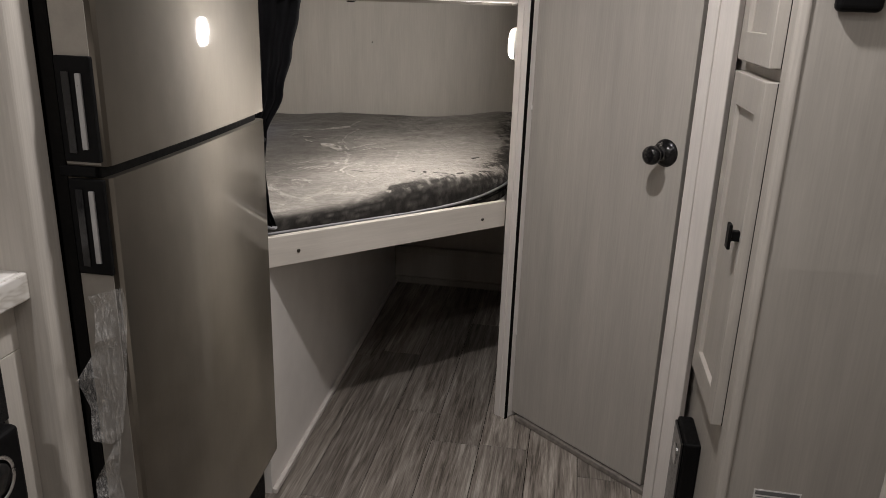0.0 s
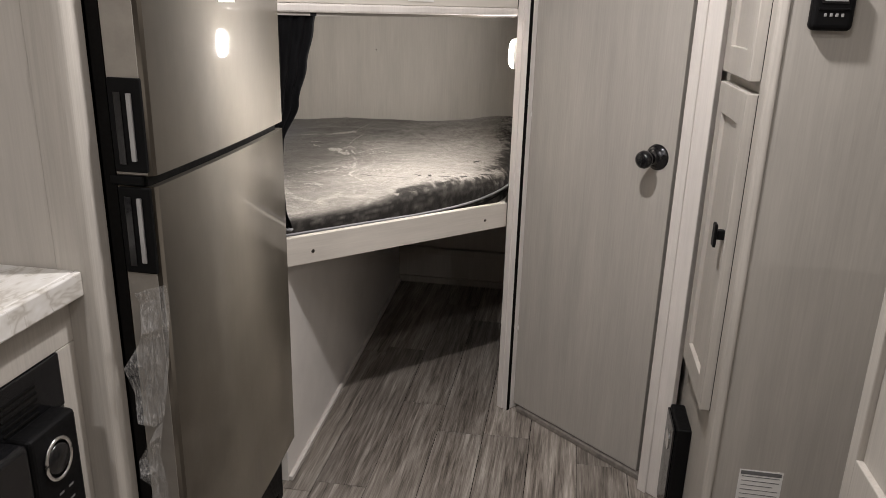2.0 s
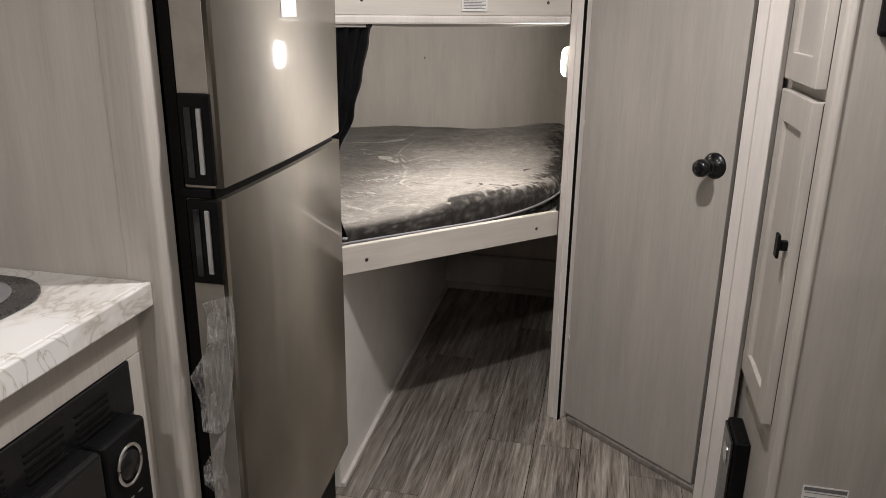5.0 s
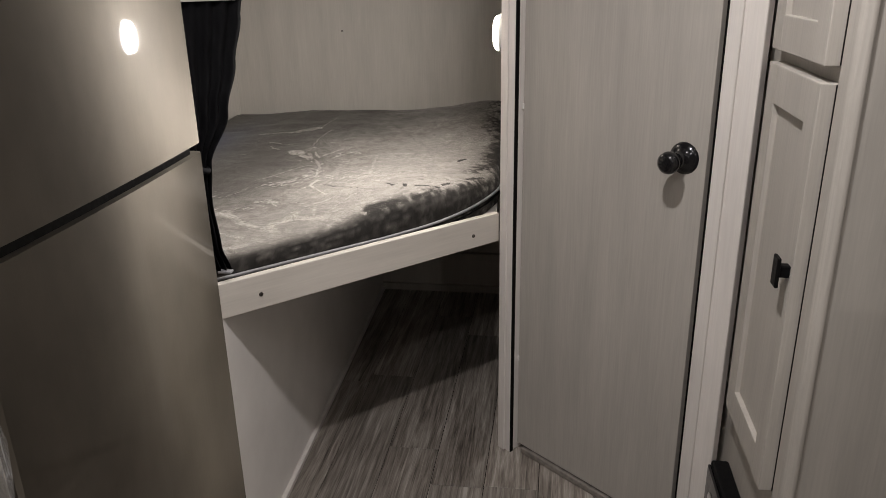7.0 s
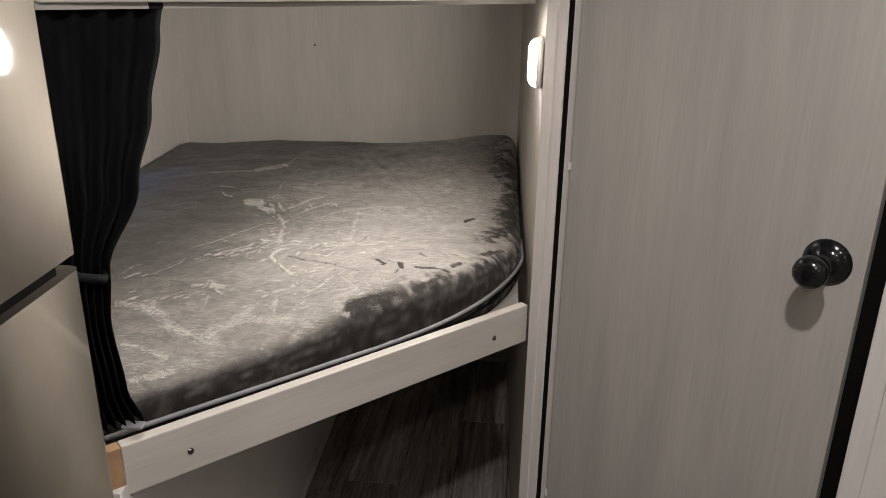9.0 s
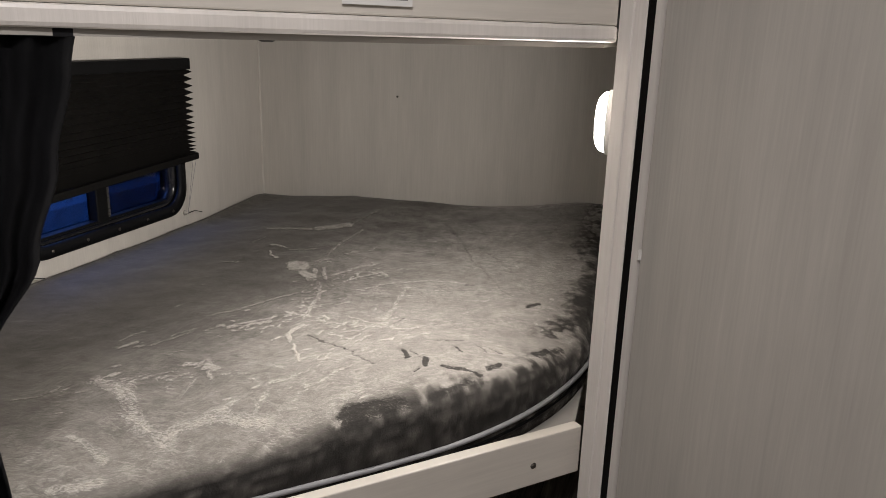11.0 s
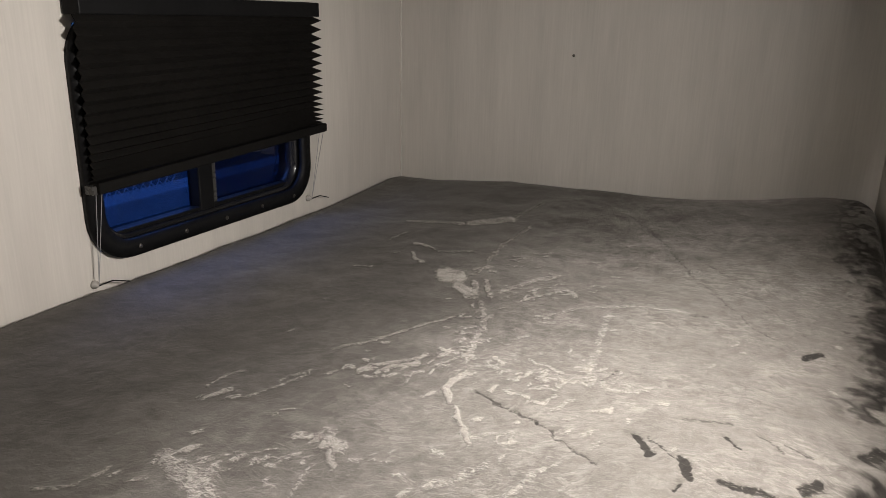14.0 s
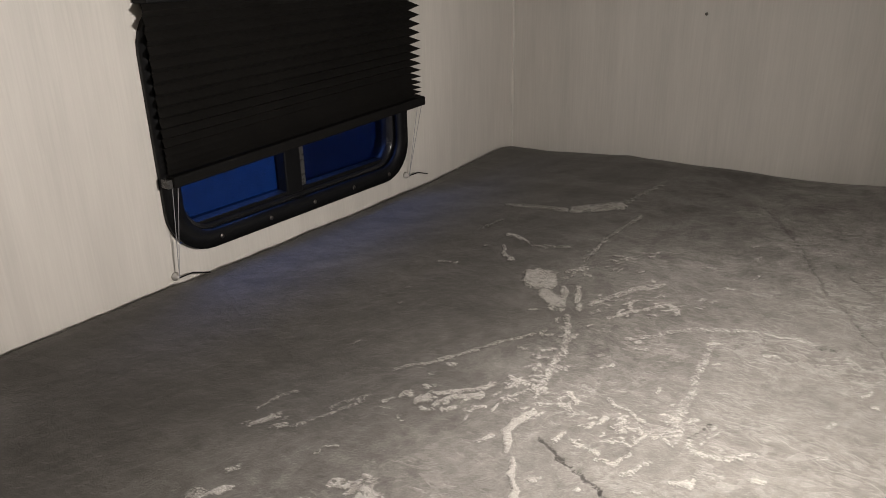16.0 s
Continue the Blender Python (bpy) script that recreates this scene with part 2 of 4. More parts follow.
def plank_vinyl():
    m, nt, b = material("plank_vinyl", 0.42)
    info = nt.nodes.new("ShaderNodeObjectInfo")
    shift = nt.nodes.new("ShaderNodeCombineXYZ")
    for k in range(3):
        nt.links.new(maths(nt, "MULTIPLY", info.outputs["Random"], 17.0 + 11 * k), shift.inputs[k])
    geo = nt.nodes.new("ShaderNodeNewGeometry")
    add = nt.nodes.new("ShaderNodeVectorMath")
    nt.links.new(geo.outputs["Position"], add.inputs[0])
    nt.links.new(shift.outputs[0], add.inputs[1])

    def scaled(s):
        mp = nt.nodes.new("ShaderNodeMapping")
        mp.inputs["Scale"].default_value = s
        nt.links.new(add.outputs[0], mp.inputs["Vector"])
        return mp.outputs[0]
    grain = noise_tex(nt, scaled((95, 4, 1)), 1.0, 5, 0.65, 0.6)
    wide = noise_tex(nt, scaled((18, 1.7, 1)), 1.0, 4, 0.6, 1.4)
    fine = noise_tex(nt, scaled((380, 14, 1)), 1.0, 2, 0.6)
    f = maths(nt, "ADD", maths(nt, "MULTIPLY", grain, 0.48), maths(nt, "ADD", maths(nt, "MULTIPLY", wide, 0.34), maths(nt, "MULTIPLY", fine, 0.18)))
    c = ramp(nt, f, (0.37, (0.055, 0.047, 0.040)), (0.46, (0.17, 0.148, 0.128)), (0.54, (0.28, 0.252, 0.222)), (0.64, (0.46, 0.425, 0.385)))
    tone = ramp(nt, info.outputs["Random"], (0.0, 0.80), (1.0, 1.30))
    nt.links.new(mix(nt, 1.0, c, tone, "MULTIPLY"), b.inputs["Base Color"])
    nt.links.new(ramp(nt, grain, (0.3, 0.36), (0.7, 0.52)), b.inputs["Roughness"])
    bump(nt, b, f, 0.25, 0.0012)
    return m


PLANK = plank_vinyl()


def glowing(name, colour, strength):
    m, nt, b = material(name, 0.4, 0, (0.8, 0.78, 0.74))
    b.inputs["Emission Color"].default_value = (*colour, 1)
    b.inputs["Emission Strength"].default_value = strength
    return m


LENS = glowing("lamp_lens", (1.0, 0.94, 0.89), BUNK_LAMP)
CEILLENS = glowing("ceiling_lens", (1.0, 0.9, 0.78), 3.0)


def glass():
    m, nt, b = material("window_glass", 0.02, 0, (0.19, 0.21, 0.25))
    b.inputs["Transmission Weight"].default_value = 1.0
    b.inputs["IOR"].default_value = 1.45
    return m


GLASS = glass()
TINTED = glass()
TINTED.name = "tinted_glass"
TINTED.node_tree.nodes["Principled BSDF"].inputs["Base Color"].default_value = (0.036, 0.043, 0.06, 1)


def clear_film():
    m, nt, b = material("clear_film", 0.15, 0, (0.75, 0.74, 0.72))
    n = noise_tex(nt, coords(nt, (1, 1, 0.04)), 330, 2)
    patch = noise_tex(nt, coords(nt), 24, 3)
    b.inputs["IOR"].default_value = 1.4
    f = maths(nt, "ADD", maths(nt, "MULTIPLY", n, 0.8), maths(nt, "MULTIPLY", patch, 0.2))
    nt.links.new(ramp(nt, f, (0.42, 0.10), (0.60, 0.34)), b.inputs["Alpha"])
    return m


FILM = clear_film()


def plush(name):
    """Brushed plush: dark pile, with paler strokes where it lies the other way."""
    m, nt, b = material(name, 0.85)
    P = nt.nodes.new("ShaderNodeNewGeometry").outputs["Position"]
    # tone of the pile, with lamp light and shade painted in
    nap_shading = nt.nodes.new("ShaderNodeAttribute")
    nap_shading.attribute_name = "nap_shading"
    mark = nt.nodes.new("ShaderNodeAttribute")
    mark.attribute_name = "mark"
    fine = noise_tex(nt, P, 90, 6, 0.75, 0.6)
    pile = noise_tex(nt, P, 420, 3, 0.7)
    rub = noise_tex(nt, coords(nt, (46, 24, 30), (0, 0, 0), (0, 0, -0.5)), 1.0, 5, 0.72, 0.6)
    grain = ramp(nt, maths(nt, "ADD", maths(nt, "MULTIPLY", fine, 0.6), maths(nt, "MULTIPLY", rub, 0.4)), (0.38, 0.80), (0.60, 1.14))
    tuft = noise_tex(nt, coords(nt, (34, 58, 40), (0, 0, 0), (0, 0, 0.5)), 1.0, 5, 0.62, 1.6)
    tuft = ramp(nt, tuft, (0.50, 0.0), (0.56, 1.0))
    zone = ramp(nt, noise_tex(nt, P, 7.5, 4, 0.6, 0.5), (0.42, 0.0), (0.60, 1.0))
    tuft = maths(nt, "MULTIPLY", maths(nt, "MULTIPLY", tuft, zone), ramp(nt, nap_shading.outputs["Fac"], (0.24, 0.0), (0.6, 0.16)))
    torn = noise_tex(nt, coords(nt, (150, 230, 200), (0, 0, 0), (0, 0, 0.5)), 1.0, 4, 0.65, 1.0)
    torn = maths(nt, "MULTIPLY", maths(nt, "SUBTRACT", torn, 0.5), 3.0)
    raised = ramp(nt, maths(nt, "ADD", mark.outputs["Fac"], torn), (0.26, 0.0), (0.90, 0.50))
    pressed = ramp(nt, maths(nt, "SUBTRACT", torn, mark.outputs["Fac"]), (0.25, 0.0), (0.65, 0.9))
    raised = maths(nt, "MULTIPLY", raised, ramp(nt, mark.outputs["Fac"], (0.02, 0.0), (0.15, 1.0)))
    pressed = maths(nt, "MULTIPLY", pressed, ramp(nt, maths(nt, "MULTIPLY", mark.outputs["Fac"], -1.0), (0.03, 0.0), (0.75, 1.0)))
    pale = maths(nt, "ADD", maths(nt, "ADD", maths(nt, "MULTIPLY", nap_shading.outputs["Fac"], grain), tuft), raised)
    pale = maths(nt, "MULTIPLY", pale, maths(nt, "SUBTRACT", 1.0, pressed))
    pale = maths(nt, "MINIMUM", pale, 1.0)
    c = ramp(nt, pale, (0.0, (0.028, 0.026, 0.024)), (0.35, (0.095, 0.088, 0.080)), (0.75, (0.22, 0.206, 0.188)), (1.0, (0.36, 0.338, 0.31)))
    c = mix(nt, 0.4, c, ramp(nt, pile, (0.3, 0.7), (0.7, 1.15)), "MULTIPLY")
    nt.links.new(c, b.inputs["Base Color"])
    b.inputs["Specular IOR Level"].default_value = 0.1
    b.inputs["Sheen Roughness"].default_value = 0.42
    b.inputs["Sheen Tint"].default_value = (1.0, 0.95, 0.88, 1)
    nt.links.new(mix(nt, pale, (0.04, 0.04, 0.04), (0.8, 0.8, 0.8)), b.inputs["Sheen Weight"])
    relief = maths(nt, "ADD", maths(nt, "MULTIPLY", fine, 0.7), maths(nt, "MULTIPLY", pile, 0.35))
    bump(nt, b, maths(nt, "ADD", relief, maths(nt, "ADD", maths(nt, "MULTIPLY", raised, 2.4), maths(nt, "MULTIPLY", tuft, 1.5))), 0.6, 0.004)
    return m


# half width, strength and plan line of the strokes brushed into the pile
PALE_STROKES = [
    (0.0056, 0.7, (-0.932, 3.107), (-0.880, 3.113), (-0.813, 3.128)),
    (0.0099, 0.8, (-0.798, 3.136), (-0.731, 3.192)),
    (0.0051, 0.45, (-0.729, 3.217), (-0.706, 3.324)),
    (0.004, 0.8, (-0.839, 2.967), (-0.796, 2.962)),
    (0.0027, 0.5, (-0.783, 2.947), (-0.720, 2.974)),
    (0.004, 0.8, (-0.820, 2.917), (-0.797, 2.887), (-0.779, 2.877)),
    (0.0034, 0.45, (-0.902, 2.975), (-0.893, 3.022)),
    (0.0179, 0.95, (-0.712, 2.837), (-0.694, 2.840)),
    (0.0099, 0.9, (-0.668, 2.795), (-0.649, 2.786)),
    (0.0038, 0.6, (-0.682, 2.884), (-0.658, 2.909)),
    (0.0051, 0.7, (-0.654, 2.827), (-0.632, 2.773)),
    (0.004, 0.75, (-0.638, 2.836), (-0.607, 2.781)),
    (0.004, 0.5, (-0.678, 2.938), (-0.688, 3.052), (-0.679, 3.160)),
    (0.0043, 0.5, (-0.600, 2.807), (-0.571, 2.873), (-0.539, 2.916)),
]
PALE_STROKES += [
    (0.0029, 0.6, (-0.563, 2.781), (-0.538, 2.819), (-0.512, 2.856)),
    (0.004, 0.5, (-0.510, 2.864), (-0.490, 2.853)),
    (0.0049, 0.5, (-0.612, 2.754), (-0.581, 2.701), (-0.567, 2.633), (-0.558, 2.582)),
    (0.0025, 0.6, (-0.729, 2.520), (-0.687, 2.583), (-0.663, 2.637), (-0.628, 2.693)),
    (0.0022, 0.35, (-0.738, 2.423), (-0.720, 2.462)),
    (0.0034, 0.85, (-0.688, 2.484), (-0.678, 2.493)),
    (0.0034, 0.85, (-0.665, 2.488), (-0.658, 2.496)),
    (0.0027, 0.8, (-0.644, 2.492), (-0.624, 2.519), (-0.607, 2.535)),
    (0.0022, 0.7, (-0.656, 2.507), (-0.628, 2.539), (-0.602, 2.562)),
    (0.0022, 0.6, (-0.630, 2.490), (-0.617, 2.500)),
    (0.0025, 0.75, (-0.598, 2.584), (-0.573, 2.583)),
    (0.0029, 0.85, (-0.565, 2.583), (-0.556, 2.584)),
    (0.004, 0.95, (-0.538, 2.537), (-0.548, 2.513), (-0.547, 2.492), (-0.529, 2.468)),
]
PALE_STROKES += [
    (0.0029, 0.98, (-0.514, 2.456), (-0.491, 2.421), (-0.465, 2.382)),
    (0.0029, 0.6, (-0.520, 2.568), (-0.506, 2.568)),
    (0.0034, 0.7, (-0.521, 2.592), (-0.506, 2.585)),
    (0.0022, 0.5, (-0.479, 2.606), (-0.427, 2.582)),
    (0.0022, 0.6, (-0.444, 2.537), (-0.424, 2.534), (-0.416, 2.556)),
    (0.0022, 0.6, (-0.443, 2.499), (-0.425, 2.499), (-0.415, 2.523)),
    (0.0022, 0.55, (-0.453, 2.562), (-0.431, 2.565)),
    (0.0022, 0.5, (-0.461, 2.514), (-0.445, 2.511)),
    (0.0022, 0.5, (-0.410, 2.491), (-0.394, 2.515)),
    (0.0022, 0.4, (-0.517, 2.744), (-0.452, 2.820), (-0.396, 2.848)),
    (0.0047, 0.35, (-0.424, 2.802), (-0.412, 2.696), (-0.399, 2.620)),
    (0.0022, 0.35, (-0.396, 2.848), (-0.344, 2.860), (-0.299, 2.852)),
    (0.0022, 0.6, (-0.446, 2.408), (-0.434, 2.419), (-0.420, 2.397), (-0.432, 2.386), (-0.444, 2.404)),
]
PALE_STROKES += [
    (0.0022, 0.4, (-0.471, 2.398), (-0.449, 2.414)),
    (0.0022, 0.6, (-0.376, 2.561), (-0.373, 2.583), (-0.361, 2.608)),
    (0.0022, 0.45, (-0.375, 2.558), (-0.351, 2.551), (-0.329, 2.559), (-0.311, 2.584)),
    (0.0029, 0.6, (-0.806, 2.371), (-0.807, 2.394), (-0.800, 2.418)),
    (0.0038, 0.8, (-0.789, 2.344), (-0.781, 2.363), (-0.776, 2.374)),
    (0.0022, 0.8, (-0.768, 2.349), (-0.755, 2.365)),
    (0.0022, 0.4, (-0.747, 2.369), (-0.729, 2.413), (-0.717, 2.453)),
    (0.0022, 0.85, (-0.720, 2.264), (-0.732, 2.251), (-0.733, 2.235), (-0.726, 2.221)),
    (0.0074, 0.6, (-0.713, 2.220), (-0.690, 2.215)),
    (0.0125, 0.35, (-0.674, 2.216), (-0.637, 2.180), (-0.584, 2.133)),
    (0.0022, 0.5, (-0.745, 2.278), (-0.739, 2.287)),
    (0.0022, 0.6, (-0.804, 2.137), (-0.783, 2.145), (-0.779, 2.155)),
]
PALE_STROKES += [
    (0.0025, 0.8, (-0.777, 2.167), (-0.773, 2.183), (-0.772, 2.195)),
    (0.0022, 0.7, (-0.760, 2.187), (-0.760, 2.194)),
    (0.0022, 0.75, (-0.644, 2.326), (-0.621, 2.336)),
    (0.0076, 0.9, (-0.607, 2.330), (-0.590, 2.329)),
    (0.0036, 0.85, (-0.592, 2.312), (-0.573, 2.293)),
    (0.0029, 0.5, (-0.621, 2.349), (-0.608, 2.350)),
    (0.0022, 0.55, (-0.619, 2.246), (-0.605, 2.237)),
    (0.0022, 0.6, (-0.593, 2.282), (-0.586, 2.243), (-0.576, 2.219)),
    (0.0063, 0.55, (-0.508, 2.182), (-0.497, 2.201), (-0.492, 2.224)),
    (0.004, 0.4, (-0.446, 2.209), (-0.454, 2.236), (-0.458, 2.269)),
    (0.0036, 0.4, (-0.470, 2.301), (-0.445, 2.325), (-0.430, 2.349)),
    (0.0034, 0.45, (-0.500, 2.363), (-0.484, 2.354)),
    (0.0027, 0.45, (-0.406, 2.293), (-0.390, 2.315), (-0.380, 2.340)),
    (0.0022, 0.4, (-0.382, 2.339), (-0.365, 2.368)),
]
PALE_STROKES += [
    (0.0091, 0.6, (-0.740, 2.229), (-0.688, 2.218), (-0.639, 2.192)),
    (0.0066, 0.5, (-0.621, 2.154), (-0.565, 2.128), (-0.516, 2.103)),
    (0.0096, 0.5, (-0.528, 2.133), (-0.490, 2.184), (-0.420, 2.183)),
    (0.0051, 0.5, (-0.653, 2.083), (-0.599, 2.060), (-0.564, 2.045)),
    (0.005, 0.5, (-0.580, 1.970), (-0.535, 2.002)),
]
DARK_STROKES = [
    (0.0045, 1, (-0.307, 2.451), (-0.291, 2.420)),
    (0.0022, 0.7, (-0.296, 2.453), (-0.262, 2.409)),
    (0.0045, 1, (-0.258, 2.412), (-0.249, 2.383)),
    (0.0022, 0.8, (-0.255, 2.355), (-0.252, 2.368)),
    (0.0022, 0.9, (-0.225, 2.480), (-0.209, 2.459)),
    (0.0022, 0.6, (-0.508, 2.501), (-0.459, 2.475), (-0.414, 2.450)),
    (0.0022, 0.6, (-0.414, 2.450), (-0.368, 2.409), (-0.331, 2.375)),
    (0.0029, 0.45, (-0.503, 3.299), (-0.414, 3.174), (-0.334, 3.006)),
    (0.0022, 0.45, (-0.349, 3.111), (-0.281, 3.036)),
    (0.0022, 0.4, (-0.306, 2.972), (-0.222, 2.837), (-0.170, 2.787)),
    (0.0022, 0.3, (-0.237, 2.964), (-0.158, 2.837)),
    (0.0034, 0.9, (-0.158, 2.763), (-0.138, 2.789)),
    (0.0029, 0.6, (-0.375, 2.578), (-0.364, 2.611)),
    (0.0022, 0.5, (-0.313, 2.850), (-0.292, 2.856)),
]
DARK_STROKES += [
    (0.0022, 0.5, (-0.277, 2.505), (-0.247, 2.511), (-0.219, 2.515)),
    (0.0022, 0.6, (-0.199, 2.498), (-0.176, 2.472)),
    (0.0036, 0.8, (-0.219, 2.380), (-0.189, 2.385), (-0.159, 2.375)),
    (0.0027, 0.6, (-0.170, 2.486), (-0.146, 2.478)),
    (0.0197, 0.85, (-0.300, 2.211), (-0.237, 2.240)),
    (0.0045, 0.8, (-0.209, 2.287), (-0.169, 2.347), (-0.119, 2.374)),
    (0.0061, 0.85, (-0.097, 2.513), (-0.061, 2.572)),
    (0.0045, 0.8, (-0.154, 2.408), (-0.139, 2.425)),
    (0.0101, 0.8, (-0.182, 2.278), (-0.146, 2.323)),
]
PLUSH = plush("grey_plush")

# ---- setting ----
XW, XE, YS, YN = -1.185, 1.45, -2.4, 3.53
floor = solid("floor", box(XW - 0.06, XE + 0.06, YS - 0.06, YN + 0.06, -0.06, -0.004), RUBBER, "grey wood-look vinyl plank floor of a camper", "", "structure")
solid("ceiling", box(XW - 0.06, XE + 0.06, YS - 0.06, YN + 0.06, CEIL, CEIL + 0.05), CEILING, "plain white camper ceiling", "", "structure")
solid("wall_north", box(XW - 0.06, XE + 0.06, YN, YN + 0.05, 0, CEIL), WALL, "pale linen-patterned panel wall behind the bunk", "", "structure")
solid("wall_south", box(XW - 0.06, XE + 0.06, YS - 0.05, YS, 0, CEIL), WALL, "pale linen-patterned panel wall", "", "structure")
solid("wall_east", box(XE, XE + 0.05, YS, YN, 0, CEIL), WALL, "pale linen-patterned panel wall", "", "structure")
WY0, WY1, WZ0, WZ1 = 2.523, 3.098, 0.801, 1.192
solid("wall_west", wall_with_hole(XW - 0.05, XW, YS, YN, 0, CEIL, WY0 + 0.02, WY1 - 0.02, WZ0 + 0.02, WZ1 - 0.02), WALL, "pale linen-patterned panel wall with a window", "", "structure")
solid("trim_corner", cylinder((XW + 0.001, YN - 0.001, 0.70), (XW + 0.001, YN - 0.001, 1.27), 0.003, n=12), WALL, "thin pale bead in the bunk corner", "", "structure")
# the bunk's inner wall, from the post to the back wall
solid("wall_bunk", prism([(0.002, 2.425), (0.035, 2.425), (0.0, YN), (-0.047, YN)], 0, CEIL), WALL, "pale linen-patterned partition beside the bunk", "", "structure")
# partition between worktop and fridge
solid("wall_partition", box(XW, -0.585, 1.083, 1.122, 0, CEIL), WALL, "pale linen-patterned partition beside the fridge", "", "structure")
solid("trim_partition", prism([(-0.60, 1.078), (-0.552, 1.078), (-0.540, 1.084), (-0.536, 1.095), (-0.536, 1.128), (-0.60, 1.128)], 0, CEIL, 0.003), CABINET, "rounded pale grey corner trim", "", "structure")
# wall behind the fridge
solid("wall_fridge", box(XW, -0.575, 1.765, 1.80, 0, CEIL), BOXWHITE, "white panel closing the fridge recess", "", "structure")

# bathroom front: post, door, jamb
A, B = (-0.002, 2.4025), (0.505, 1.975)
DA, DB = Vector(A), Vector(B)
LEN = (DB - DA).length
post = solid("door_post", slab(A, B, 0.0, 0.062, 0, CEIL, 0.003, 0.0, 0.047), TRIM, "white grooved post between bunk and door", "", "structure")
part("groove_strip", slab(A, B, -0.004, 0.002, 0.0, CEIL - 0.001, 0.0015, 0.004, 0.027), TRIM, post)
jamb = solid("door_jamb", slab(A, B, -0.006, 0.018, 0, CEIL, 0.003, 0.592, LEN), TRIM, "white grooved door jamb", "", "structure")
part("groove_strip", slab(A, B, -0.012, -0.004, 0.0, CEIL - 0.001, 0.002, 0.592, 0.620), TRIM, jamb)
solid("wall_bath", box(0.545, XE, 2.19, 2.22, 0, CEIL), WALL, "plain partition behind the pantry", "", "structure")
part_line = (DB - DA).normalized()
D0, D1 = 0.0505, 0.556
door = tagged(new("door_1"), "closed pale grey bathroom door with a black knob", "door", "", "structure")
part("door_leaf", slab(A, B, 0.030, 0.056, 0.022, CEIL - 0.04, 0.002, D0, D1), DOOR, door)
part("threshold", slab(A, B, 0.022, 0.08, 0, 0.018, 0.003, D0 + 0.02, D1 + 0.02), THRESHOLD, door, "worn grey threshold strip")
# black strips fill the gaps on both sides in place of their shade
part("gasket", slab(A, B, 0.001, 0.013, 0.0, CEIL, 0.0, 0.0475, 0.0494), RUBBER, door, "black strip standing in for shade in the gap")
part("gasket", slab(A, B, 0.046, 0.07, 0.0, CEIL, 0.0, D1 + 0.0005, LEN - 0.04), RUBBER, door, "black strip standing in for shade in the gap")
OUT = Vector((part_line.y, -part_line.x, 0))
K = Vector((0.405, 2.102, 0.949)) - OUT * 0.006
knob = part("door_knob", lathe(K, K + OUT * 0.080, [(0, 0.033), (0.05, 0.0355), (0.12, 0.034), (0.2, 0.024), (0.25, 0.014), (0.52, 0.012), (0.60, 0.016), (0.68, 0.0215), (0.82, 0.0235), (0.93, 0.0215), (0.985, 0.016), (1.0, 0.014)]), GLOSSBLACK, door, "round black door knob", True)
part("keyhole_button", cylinder(K + OUT * 0.0795, K + OUT * 0.082, 0.006), GLOSSBLACK, knob)
for z in (0.30, 1.005):
    h = DA + part_line * 0.0500 + Vector((-part_line.y, part_line.x)) * 0.03
    part("hinge", cylinder((h.x, h.y, z - 0.007), (h.x, h.y, z + 0.007), 0.003, n=10), WHITEPLASTIC, door)


# ---- bunk ----
RA, RB = (-0.56, 1.852), (-0.004, 2.4145)


def bunk(name, z0, z1, deck, label, start=0.0):
    t = thing(name, (-0.6, 2.6, z0), label, "bunk bed")
    rail = part("rail", slab(RA, RB, 0.0, 0.019, z0, z1, 0.002, start), RAILWOOD, t, "pale wood-grain bed rail")
    length = (Vector(RB) - Vector(RA)).length
    d = (Vector(RB) - Vector(RA)).normalized()
    out = Vector((d.y, -d.x, 0))
    for s in (0.11, length - 0.088):
        p = Vector((*(Vector(RA) + d * s), (z0 + z1) / 2 - 0.006))
        part("screw", lathe(p - out * 0.001, p + out * 0.0025, [(0, 0.005), (0.5, 0.005), (1, 0.0035)], 12), SCREW, rail)
    plan = [(XW + 0.002, 1.838), (-0.575, 1.838), (-0.02, 2.425), (-0.05, YN - 0.002), (XW + 0.002, YN - 0.002)]
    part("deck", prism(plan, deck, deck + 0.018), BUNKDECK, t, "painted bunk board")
    return t


lower = bunk("lower_bunk", 0.640, 0.719, 0.664, "lower bunk with a pale angled front rail", 0.0185)
part("rail_end", slab(RA, RB, 0.0, 0.019, 0.641, 0.718, 0.001, -0.004, 0.018), RAWWOOD, lower, "raw timber end of the rail")
upper = bunk("upper_bunk", 1.308, 1.392, 1.279, "upper bunk with a pale angled front rail")
part("moulding", slab(RA, RB, -0.004, 0.026, 1.286, 1.3075, 0.005), TRIM, upper, "white moulding under the rail")


def top_height(x, y):
    h = 0.757
    h += 0.028 * min(1, max(0, (y - 2.45) / 0.8)) * min(1, max(0, (x + 1.15) / 0.3))
    h += 0.042 * math.exp(-(((x + 0.2) / 0.22) ** 2 + ((y - 2.36) / 0.25) ** 2))
    h += 0.016 * min(1, max(0, (y - 3.2) / 0.25))
    h += 0.045 * math.exp(-(((x + 0.08) / 0.22) ** 2 + ((y - 3.45) / 0.35) ** 2))
    h += 0.014 * math.exp(-((x - XW) / 0.07) ** 2)
    h += 0.0030 * noise.noise((x * 7, y * 7, 0.3)) + 0.0018 * noise.noise((x * 19, y * 19, 1.7))
    return h


